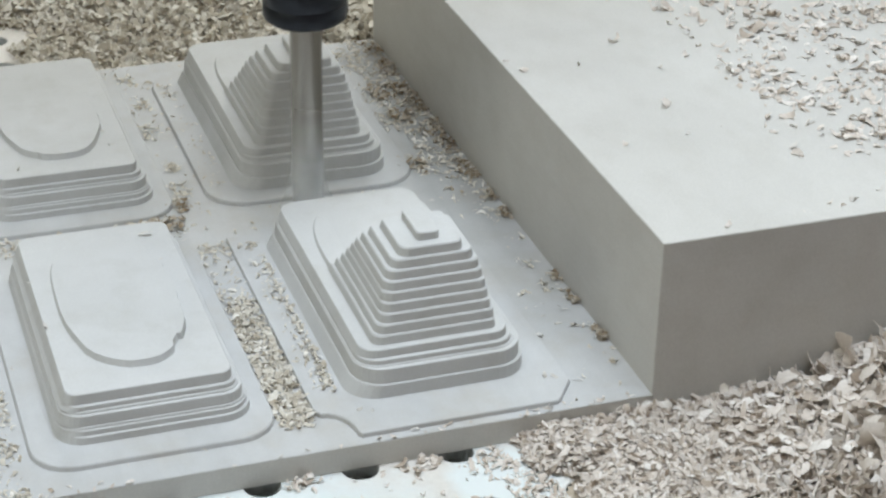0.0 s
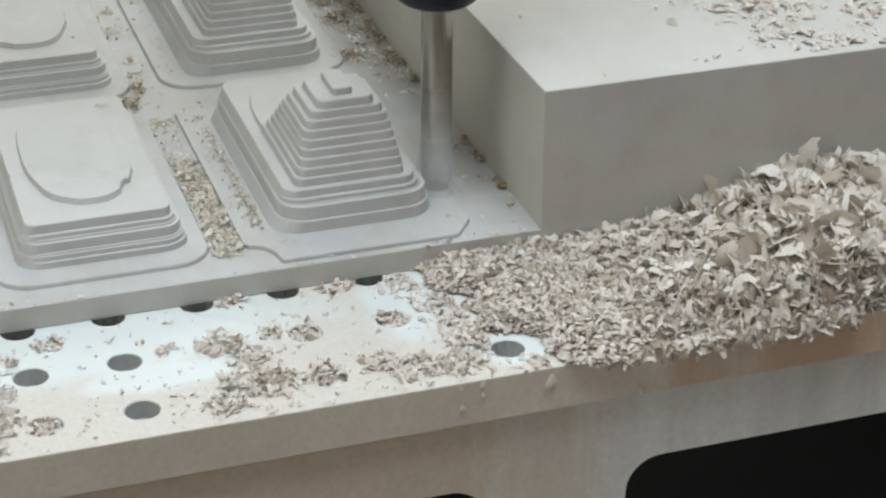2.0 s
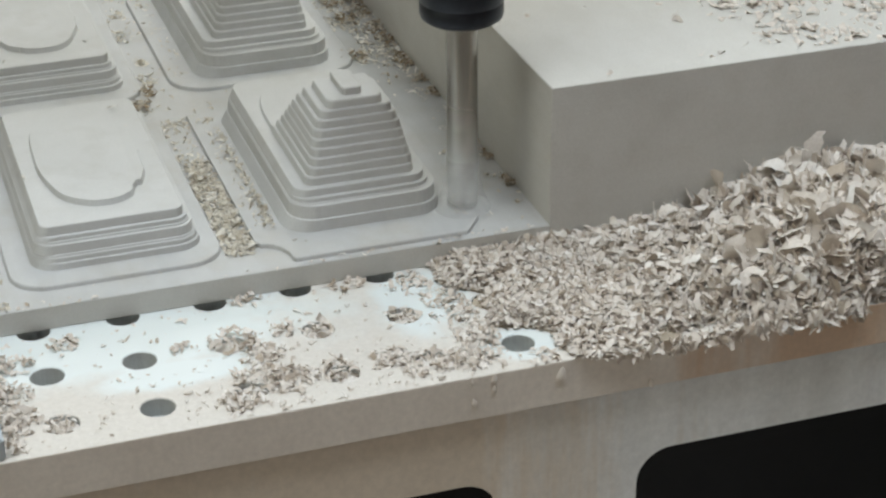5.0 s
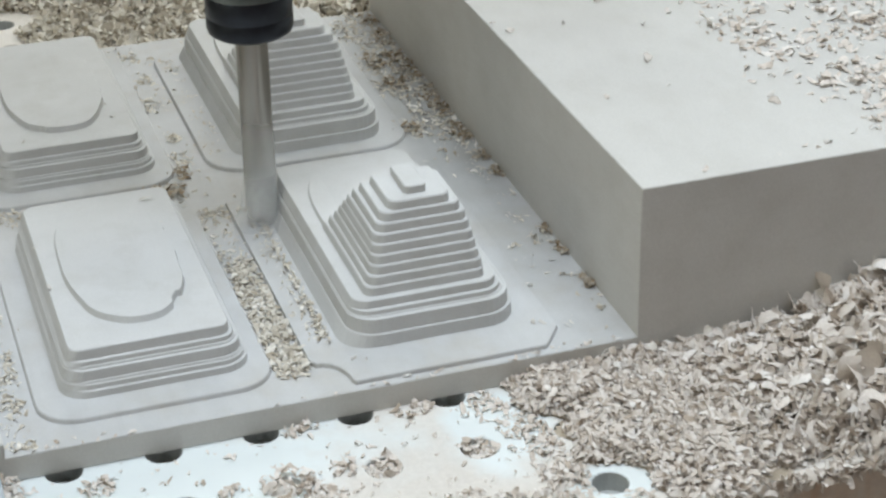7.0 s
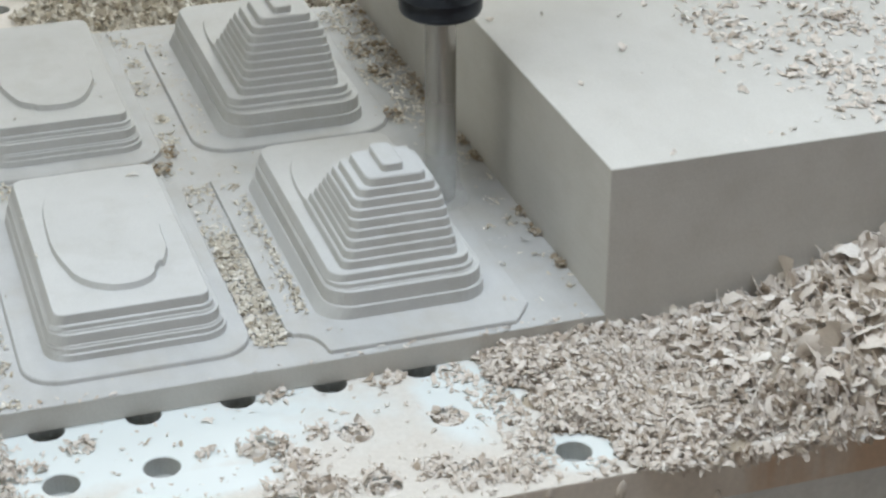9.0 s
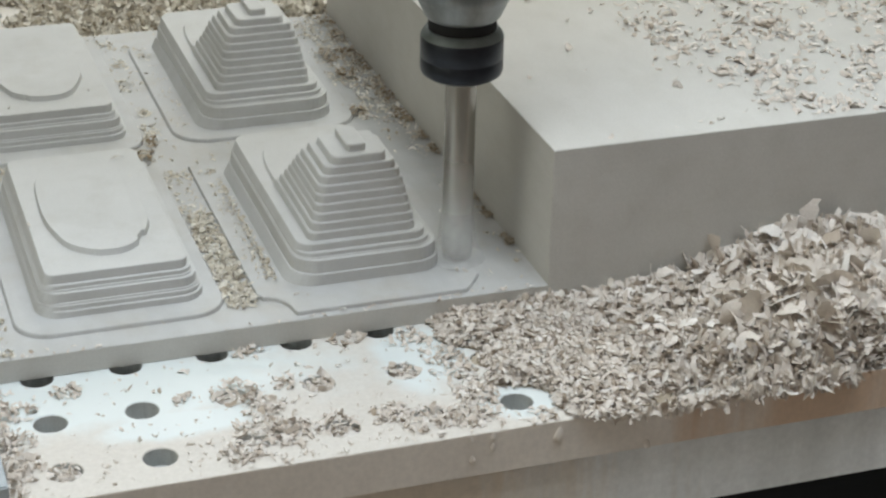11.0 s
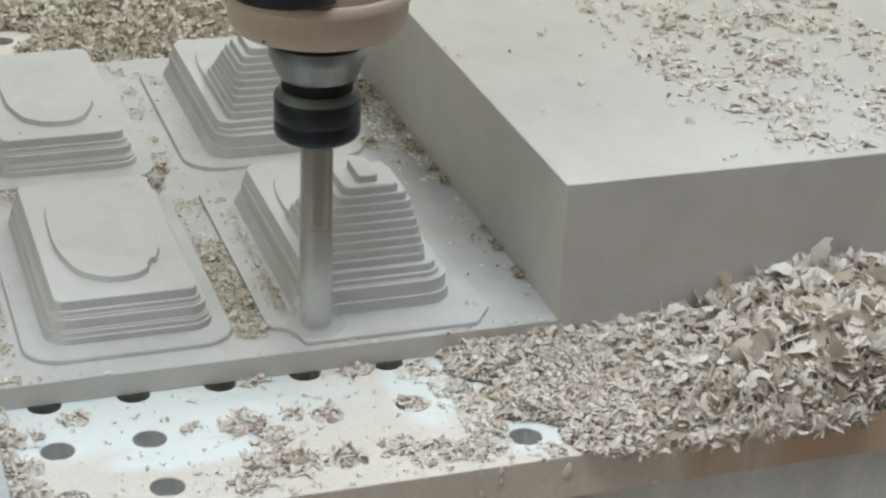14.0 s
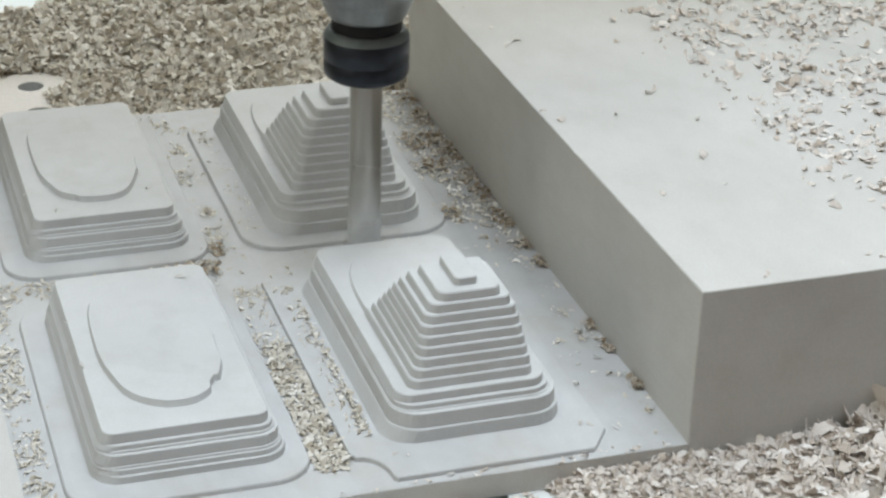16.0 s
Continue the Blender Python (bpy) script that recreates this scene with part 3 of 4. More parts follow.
def flakes(name, places, seed, label, material=None, **shape):
    """A great many shavings in one mesh."""
    v, at, quads = flake_shapes(places, seed, **shape)
    k = v.shape[1]
    f = (np.arange(len(v))[:, None, None] * k + quads[None]).reshape(-1, 4)
    me = mesh_of(name, ((v + at[:, None]).reshape(-1, 3) * U).tolist(), f.tolist(), material or CHIP)
    me.shade_smooth()
    ON_TABLE.append(tagged(new(name, me), label, "shavings", kind="stuff"))


def single_flakes(name, places, seed, label, group, material=None, **shape):
    """Shavings that can be told apart, each an object of its own."""
    v, at, quads = flake_shapes(places, seed, **shape)
    for one, where in zip(v, at):
        me = mesh_of(name, (one * U).tolist(), quads.tolist(), material or CHIP)
        me.shade_smooth()
        ob = new(name, me)
        ob.location = Vector(where) * U
        ON_TABLE.append(tagged(ob, label, "shaving", group))


def mound(name, x0, x1, y0, y1, height, cell, label):
    """The packed inside of a heap, as a rough sheet over the table; its darker brown puts shade into the gaps."""
    nx, ny = int((x1 - x0) / cell) + 1, int((y1 - y0) / cell) + 1
    verts, faces = [], []
    for j in range(ny):
        for i in range(nx):
            x, y = x0 + (x1 - x0) * i / (nx - 1), y0 + (y1 - y0) * j / (ny - 1)
            h = height(x, y)
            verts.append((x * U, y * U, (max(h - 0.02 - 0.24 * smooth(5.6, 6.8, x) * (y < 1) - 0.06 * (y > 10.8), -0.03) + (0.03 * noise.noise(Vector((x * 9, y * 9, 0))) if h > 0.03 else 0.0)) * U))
    for j in range(ny - 1):
        for i in range(nx - 1):
            k = j * nx + i
            if max(verts[q][2] for q in (k, k + 1, k + nx + 1, k + nx)) > -0.015 * U:
                faces.append((k, k + 1, k + nx + 1, k + nx))
    ON_TABLE.append(tagged(new(name, mesh_of(name, verts, faces, BROWNISH, True)), label, "shavings", kind="stuff"))


def smooth(a, b, x):
    w = min(max((x - a) / (b - a), 0.0), 1.0)
    return w * w * (3 - 2 * w)


def front_heap(x, y):
    """Height of the heap before the uncut block."""
    left = 3.45 + 0.35 * smooth(0.9, 0.0, y) + 0.5 * smooth(-0.7, -1.4, y) + 0.22 * noise.noise(Vector((y * 3, 1.0, 0)))
    d = math.hypot((x - 4.0) / 1.35, (y + 1.0)) / 0.34
    h = 0.13 * smooth(left, left + 0.5, x) + 0.11 * smooth(5.6, 6.8, x) + 0.42 * smooth(6.6, 8.4, x) - 0.12 * smooth(8.6, 10.0, x)
    steep = smooth(5.4, 7.4, x)
    h *= smooth(-1.85 + 0.07 * steep + 0.2 * smooth(6.8, 8.2, x), -0.85 - 0.30 * steep + 0.3 * smooth(7.4, 9.0, x), y)
    h += 0.05 * smooth(left + 0.3, left + 1.0, x) * noise.noise(Vector((x * 1.6, y * 1.6, 4.0)))
    if x < 5:
        h *= smooth(0.8, 1.3, d)
    return max(h, 0.0) if y < 0.995 else 0.0


def back_heap(x, y):
    """Height of the layer behind the board."""
    h = 0.16 + 0.10 * noise.noise(Vector((x * 0.8, y * 0.8, 7.0))) + 0.10 * smooth(1.5, 4.5, x)
    h *= smooth(10.8, 11.25, y)
    bare = smooth(0.95, 0.5, math.hypot((x + 0.15) / 1.1, (y - 13.0) / 0.72))
    bare = max(bare, 0.9 * smooth(1.1, 0.7, math.hypot((x + 0.5) / 0.9, (y - 12.0) / 1.1)), smooth(-0.6, -1.4, x - 0.25 * (y - 14)), smooth(-0.15, 0.3, y - 15.55 - 0.35 * max(x, 0.0) - 0.45 * max(x, 0.0) ** 2 + 0.15 * noise.noise(Vector((x * 3, y * 3, 6.0)))))
    return max(h * (1 - bare) - 0.05 * bare, 0.0)


def heap_places(height, count, x0, x1, y0, y1, size, flat, rng, minimum=0.015):
    out = []
    while len(out) < count:
        x, y = rng.uniform(x0, x1), rng.uniform(y0, y1)
        h = height(x, y)
        if h < minimum:
            continue
        out.append((x, y, h + rng.uniform(-0.03, 0.03), size(x, y) * rng.uniform(0.6, 1.4), flat(x, y) if callable(flat) else flat))
    return out


def scatter(rng, count, x0, x1, y0, y1, z, size, density, flat=0.95):
    out = []
    tries = 0
    while len(out) < count and tries < count * 60:
        tries += 1
        x, y = rng.uniform(x0, x1), rng.uniform(y0, y1)
        if rng.random() < density(x, y):
            out.append((x, y, z + 0.004, size * rng.uniform(0.5, 1.5), flat))
    return out


def shavings():
    rng = random.Random(5)
    mound("heap_core", 3.2, 14.2, -1.52, 0.98, front_heap, 0.06, "packed shavings heaped before the uncut block, coloured dark for shade in the gaps")
    def lie(x, y):
        """Flat on the crest, tumbled on the slope over the table's rim."""
        return 0.80 - 0.6 * smooth(-0.6, -1.25, y) * smooth(5.0, 6.5, x) * smooth(8.6, 7.2, x)
    def fine_part(x, y):
        if y < -0.5 and x > 5.3 and noise.noise(Vector((x * 3, y * 3, 5.0))) < 0.15 * smooth(5.3, 6.0, x):
            return 0.0
        return front_heap(x, y) * (1.0 if noise.noise(Vector((x * 4, y * 4, 9.0))) > smooth(5.2, 7.4, x) * 1.2 - 0.6 else 0.0)
    flakes("shaving_heap", heap_places(fine_part, 16000, 3.3, 7.4, -1.64, 0.98, lambda x, y: 0.088 + 0.06 * smooth(4.4, 6.6, x), lie, rng), 1, "small curled beige shavings heaped on the table", slim=(0.2, 0.55), bend=(0.3, 1.9))
    deep = lambda x, y: front_heap(x, y) - 0.17 * rng.random() ** 1.6 * smooth(5.4, 6.6, x) * (1.0 + 0.5 * smooth(-0.4, -1.1, y))
    flakes("shaving_heap", heap_places(deep, 7000, 4.8, 11.5, -1.66, 0.97, lambda x, y: 0.13 + 0.14 * smooth(5.6, 7.6, x), lambda x, y: lie(x, y) - 0.24, rng, 0.04), 2, "long torn beige shavings heaped before the block", slim=(0.09, 0.26), bend=(0.3, 2.2), seg=6)
    flakes("shaving_heap", heap_places(lambda x, y: deep(x, y) + 0.02, 3600, 5.4, 12.5, -1.6, 0.95, lambda x, y: 0.12 + 0.15 * smooth(5.8, 7.6, x), lambda x, y: lie(x, y) - 0.05, rng, 0.07), 12, "broad torn slices of beige board on the heap", slim=(0.25, 0.6), bend=(0.4, 2.2), seg=7)
    def spiky(x, y):
        return front_heap(x, y) - 0.02 * smooth(5.4, 6.6, x)
    flakes("shaving_heap", heap_places(spiky, 2600, 4.6, 9.5, -1.68, 0.9, lambda x, y: 0.16 + 0.10 * smooth(5.4, 7.2, x), 0.25, rng, 0.05), 27, "thin pointed slivers of beige board standing out of the heap", slim=(0.06, 0.2), bend=(0.2, 1.6), seg=5)
    loose = []
    while len(loose) < 420:
        y = rng.uniform(-1.5, 0.95)
        x = 3.45 + 0.35 * smooth(0.9, 0.0, y) + 0.5 * smooth(-0.7, -1.4, y) - abs(rng.gauss(-0.05, 0.22))
        if math.hypot(x - round(x), y - round(y)) > HOLE_R + 0.03:
            loose.append((x, y, 0.004, 0.085 * rng.uniform(0.5, 1.4), 0.93))
    flakes("shaving_heap", loose, 20, "shavings strewn round the foot of the heap", slim=(0.2, 0.55))
    fringe = [(x, rng.uniform(-1.70, -1.53), rng.uniform(-0.06, 0.04) + 0.10 * smooth(5.5, 7.5, x) * rng.random(), 0.16 + 0.07 * smooth(6, 7.5, x), 0.1) for x in (5.05 + 2.9 * rng.random() ** 0.85 for k in range(380))]
    flakes("shaving_heap", fringe, 19, "shavings spilling over the rim of the table", slim=(0.12, 0.45))
    single_flakes("large_shaving", heap_places(lambda x, y: front_heap(x, y) + 0.05, 110, 6.0, 9.8, -1.3, 0.9, lambda x, y: 0.28, 0.4, rng, 0.3), 13, "large curled slice of beige board on the heap", "large shavings on the heap", slim=(0.35, 0.7), bend=(0.5, 2.2), seg=7)
    single_flakes("hanging_shaving", [(4.98, -1.57, -0.06, 0.22, 0.0), (5.35, -1.56, -0.03, 0.2, 0.0), (5.75, -1.58, -0.02, 0.22, 0.0), (7.25, -1.56, 0.0, 0.3, 0.0), (6.3, -1.57, -0.02, 0.2, 0.0)], 14, "shaving hanging over the rim of the table", "shavings over the rim", slim=(0.15, 0.35))
    for sx, sz, tall in ((4.30, -0.16, 0.09), (3.53, -0.18, 0.045), (3.30, -0.30, 0.05), (3.53, -0.05, 0.05), (3.28, -0.05, 0.035), (5.37, -0.47, 0.06)):
        crumb = lathe([(0.1, -1.0), (0.32, -0.85), (0.45, -0.45), (0.40, 0.0), (0.28, 0.5), (0.14, 0.9), (0.05, 1.0)], 14)
        for v in crumb.verts:
            v.co = Vector((v.co.x * tall * 1.5 + 0.15 * v.co.z * tall * math.sin(sx * 9), v.co.y * tall * 0.55, v.co.z * tall * (1 + 0.12 * math.sin(30 * v.co.x / U))))
        ob = part("stuck_shaving", crumb, EDGE, None, smooth=True)
        ob.location = (sx * U, -1.55 * U, sz * U)
        ON_TABLE.append(tagged(ob, "small lump of beige shaving stuck to the table's rim", "shaving", "shavings on the rim"))
    mound("heap_core", -2.4, 14.2, 10.85, 23.2, back_heap, 0.1, "packed layer of shavings behind the board, coloured dark for shade in the gaps")
    flakes("shaving_layer", heap_places(back_heap, 19000, -2.0, 6.0, 10.92, 18.5, lambda x, y: 0.135, 0.55, rng), 3, "small curled beige shavings covering the table", LAYER, slim=(0.3, 0.75), bend=(0.6, 2.4), twisted=0.35)

    # on the uncut block
    def top_density(x, y):
        edge = 7.2 + 0.8 * smooth(2.6, 1.3, y) + 0.5 * noise.noise(Vector((y * 0.8, 3.3, 0)))
        clump = 0.45 + 1.1 * noise.noise(Vector((x * 1.1, y * 1.1, 2.0)))
        return smooth(edge, edge + 0.9, x) * max(clump, 0.12) + 0.006
    on_block = sorted(scatter(rng, 2500, 5.2, 11.5, 1.1, 10.85, ZTOP, 0.108, top_density, 0.88), key=lambda row: row[1] + 0.5 * row[0])
    single_flakes("block_shaving", on_block[:200], 26, "curled beige shaving lying on the uncut block", "shavings on the uncut block", CHIP, slim=(0.28, 0.7), bend=(0.6, 2.4))
    flakes("block_shavings", on_block[200:], 4, "loose curled shavings scattered on the uncut block", CHIP, slim=(0.28, 0.7), bend=(0.6, 2.4))
    single_flakes("loose_shaving", [(x, y, ZTOP + 0.003, r, 0.95) for x, y, r in ((6.01, 5.38, 0.12), (6.90, 5.05, 0.12), (6.89, 3.35, 0.1), (6.43, 3.27, 0.1), (7.42, 2.66, 0.15), (8.12, 2.28, 0.22), (7.42, 1.32, 0.09), (7.81, 1.45, 0.1), (5.93, 6.6, 0.1), (8.51, 2.72, 0.2))], 16, "loose curled shaving on the uncut block", "shavings on the block", FRESH, slim=(0.25, 0.6))

    # on the milled floor of the board
    lane = ((5.0, 1.8, 0.10), (5.0, 2.5, 0.14), (4.98, 3.43, 0.16), (4.62, 3.34, 0.06), (5.0, 4.6, 0.08), (5.0, 6.2, 0.22), (4.45, 6.81, 0.22), (4.95, 7.1, 0.25), (4.65, 8.2, 0.3), (4.7, 8.95, 0.35), (5.0, 9.25, 0.35), (4.75, 10.2, 0.4), (1.15, 6.1, 0.28), (1.4, 6.9, 0.2), (1.38, 8.7, 0.2), (0.7, 6.05, 0.15), (1.5, 7.6, 0.12), (1.5, 9.6, 0.16), (1.45, 10.4, 0.16), (-1.3, 5.95, 0.3), (-0.75, 6.05, 0.2), (4.85, 5.3, 0.2), (4.9, 4.0, 0.14))

    def floor_density(x, y):
        d = 0.008
        if 1.32 < x < 1.69 and 1.5 < y < 5.5:
            d = 0.95 - 0.75 * smooth(3.4, 4.4, y) + 0.3 * smooth(5.0, 5.3, y)
        for lx, ly, r in lane:
            d = max(d, 0.75 * smooth(r * 1.3, r * 0.3, math.hypot(x - lx, (y - ly) * 0.7)))
        if x > 4.6:
            d = max(d * 0.35, 0.012 + 0.42 * smooth(5.5, 7.0, y))
        if x < -1.22:
            d = 0.12 + 0.25 * smooth(4.5, 5.5, y) + (0.6 if noise.noise(Vector((3.0, y * 1.7, 1.0))) > -0.08 else 0.0)
        if x < 1.73 and y > 5.75:
            d = max(d, 0.045)
        return d

    def on_pad(x, y):
        tray = -1.15 < x < 1.33 and (1.35 < y < 5.6 or 6.25 < y < 10.5)
        pyr = (1.69 < x < 4.42 and 1.09 < y < 5.52) or (1.72 < x < 4.38 and 6.30 < y < 10.46)
        return tray or pyr
    flakes("floor_shavings", scatter(rng, 3900, -1.5, 5.12, 1.05, 10.85, ZB, 0.066, lambda x, y: 0.0 if on_pad(x, y) else floor_density(x, y), 0.9), 6, "loose beige shavings in the milled channels of the board", LAYER, slim=(0.2, 0.5))
    carpet = [(rng.uniform(1.33, 1.69), 1.42 + 0.25 * rng.random() + 2.6 * rng.random() ** 1.3, ZB + 0.004 + 0.02 * rng.random(), 0.088 * rng.uniform(0.5, 1.4), 0.93) for k in range(560)]
    flakes("channel_shavings", carpet, 21, "beige shavings filling the channel between two moulds", LAYER, slim=(0.2, 0.5), bend=(0.4, 2.2))
    clumps = []
    for cx, cy, r, count in ((1.12, 6.08, 0.17, 60), (0.86, 6.02, 0.12, 26), (1.36, 6.5, 0.12, 26), (4.46, 6.80, 0.16, 46), (4.7, 8.2, 0.22, 50), (4.72, 9.0, 0.25, 60)):
        for k in range(count):
            clumps.append((rng.gauss(cx, r * 0.6), rng.gauss(cy, r * 0.6), ZB + 0.004 + 0.05 * rng.random(), 0.085 * rng.uniform(0.5, 1.4), 0.75))
    flakes("floor_shavings", clumps, 25, "brownish clumps of shavings in the milled channels", BROWNISH, slim=(0.25, 0.6))
    wall_foot = []
    while len(wall_foot) < 900:
        y = rng.uniform(1.7, 10.8)
        if noise.noise(Vector((0.0, y * 2.4, 5.0))) > 0.1 - 0.3 * smooth(5.0, 7.0, y):
            off = abs(rng.gauss(0, 0.05 + 0.09 * smooth(5.0, 7.5, y)))
            wall_foot.append((5.12 - off, y, ZB + 0.004 + 0.03 * rng.random(), 0.06 * rng.uniform(0.6, 1.5), 0.85))
    flakes("wall_foot_shavings", wall_foot, 23, "brownish shavings lying along the foot of the uncut block", BROWNISH, slim=(0.25, 0.6))
    foot = [(2.02 - abs(rng.gauss(0, 0.045)), rng.choice((2.05, 2.2, 2.35, 2.75, 2.95, 3.3, 3.75, 4.2, 4.6)) + rng.gauss(0, 0.10), ZP + 0.004 + 0.03 * rng.random(), 0.06 * rng.uniform(0.6, 1.4), 0.85) for k in range(230)]
    flakes("pad_shavings", foot, 22, "small clumps of shavings against the foot of a mould", LAYER, slim=(0.2, 0.5))
    flakes("pad_shavings", scatter(rng, 170, 1.76, 2.04, 2.0, 5.3, ZP, 0.06, lambda x, y: 0.5 * smooth(0.22, 0.05, abs(x - 1.97)) * (0.4 + 0.6 * math.sin(y * 5) ** 2) + 0.02), 7, "fine shavings lying along the foot of a mould", LAYER)
    flakes("pad_shavings", scatter(rng, 80, 1.80, 2.04, 6.8, 10.2, ZP, 0.065, lambda x, y: 0.5), 8, "fine shavings lying along the foot of a mould", LAYER)
    single_flakes("loose_shaving", [(x, y, ZS + 0.003, r, 0.95) for x, y, r in ((0.66, 4.94, 0.12), (0.72, 4.33, 0.09), (-0.72, 4.23, 0.06), (-0.70, 3.25, 0.11), (-0.45, 7.0, 0.1), (0.70, 7.78, 0.11), (0.72, 7.34, 0.08), (0.48, 10.15, 0.08), (-0.74, 9.02, 0.08), (-0.74, 7.54, 0.08))], 17, "loose shaving on a low mould", "shavings on the moulds", FRESH, slim=(0.25, 0.55))
    single_flakes("loose_shaving", [(x, y, z + 0.003, r, 0.95) for x, y, z, r in ((-1.08, 3.31, ZP, 0.09), (-1.4, 2.38, ZB, 0.1), (2.15, 1.52, ZP, 0.1), (2.27, 1.46, ZP, 0.08), (4.17, 1.58, ZP, 0.07), (4.26, 1.53, ZP, 0.08), (2.59, 1.07, ZB, 0.1), (3.87, 1.07, ZB, 0.1), (3.98, 1.07, ZB, 0.08))], 18, "loose shaving on the milled floor", "shavings on the floor of the board", FRESH, slim=(0.25, 0.5))

    # on the bare table
    spots = ((1.03, 0.03, 0.24, 0.16), (2.0, 0.02, 0.19, -0.02), (3.0, 0.0, 0.19, -0.02), (-1.0, -1.0, 0.19, -0.02), (0.48, 0.08, 0.10, 0.03), (1.17, -0.80, 0.26, 0.09), (0.85, -1.15, 0.22, 0.06), (1.45, -0.95, 0.25, 0.03), (1.30, -0.35, 0.22, 0.04), (1.97, -0.90, 0.22, 0.03), (2.93, -1.08, 0.28, 0.06), (3.35, -1.15, 0.26, 0.07), (3.62, -0.75, 0.22, 0.08), (2.6, -0.85, 0.2, 0.03), (-1.32, 0.29, 0.2, 0.08), (-1.40, -0.28, 0.2, 0.10), (-1.42, -0.8, 0.2, 0.06), (-0.72, 0.61, 0.16, 0.01), (2.6, 0.9, 0.18, 0.05), (1.4, 0.93, 0.18, 0.05), (1.62, 0.1, 0.13, 0.02))
    places = []
    for sx, sy, rad, high in spots:
        for k in range(int(82 * rad * rad / 0.06) + 6):
            a, r = rng.uniform(0, 2 * math.pi), rad * math.sqrt(rng.random())
            x, y = sx + r * math.cos(a) * (1.2 if high >= 0 else 0.9), sy + r * math.sin(a) * (1.0 if high >= 0 else 0.9)
            hole = math.hypot(x - round(x), y - round(y)) < HOLE_R
            if y < -1.5 or y > 0.97 or (hole and (round(x), round(y)) not in FILLED):
                continue
            z = max(high, 0.0) * (1 - (r / rad) ** 2) * rng.random() - (rng.uniform(0.0, 0.08) if hole and high < 0.1 else 0)
            places.append((x, y, z + 0.004, 0.092 * rng.uniform(0.5, 1.5), 0.8))
    places += scatter(rng, 420, -1.5, 3.7, -1.5, 0.95, 0.0, 0.06, lambda x, y: 0.0 if math.hypot(x - round(x), y - round(y)) < HOLE_R + 0.04 else (0.2 + 0.7 * smooth(-0.2, -0.9, y) * smooth(0.3, 1.0, x)))
    for k in range(330):  # piled against the fence bar
        y = rng.uniform(-1.45, 0.95)
        off = abs(rng.gauss(0, 0.10 + 0.05 * noise.noise(Vector((y * 3, 2.0, 8.0)))))
        places.append((-1.61 + off, y, 0.004 + 0.16 * rng.random() * smooth(0.25, 0.0, off), 0.092 * rng.uniform(0.5, 1.4), 0.7))
    flakes("table_shavings", places, 11, "loose beige shavings on the bare table and in its holes", CHIP, slim=(0.2, 0.55), bend=(0.8, 3.2))
    front = [(x, 1.0 + abs(rng.gauss(0.03, 0.09)), ZB + 0.004, 0.06 * rng.uniform(0.5, 1.5), 0.95) for x in (rng.uniform(-1.5, 5.0) for k in range(46))]
    flakes("floor_shavings", front, 24, "stray shavings along the front edge of the board", CHIP, slim=(0.3, 0.6))
    for i, j in sorted(FILLED):
        part("packed_hole", lathe_at(i, j, [(0.17, -0.14), (HOLE_R - 0.004, -0.13), (HOLE_R - 0.004, -0.07), (0.1, -0.045)]), CHIP, TABLE, "hole packed with shavings")


def lathe_at(i, j, profile):
    bm = lathe(profile, 24)
    bmesh.ops.translate(bm, verts=bm.verts[:], vec=(i * U, j * U, 0))
    return bm


shavings()


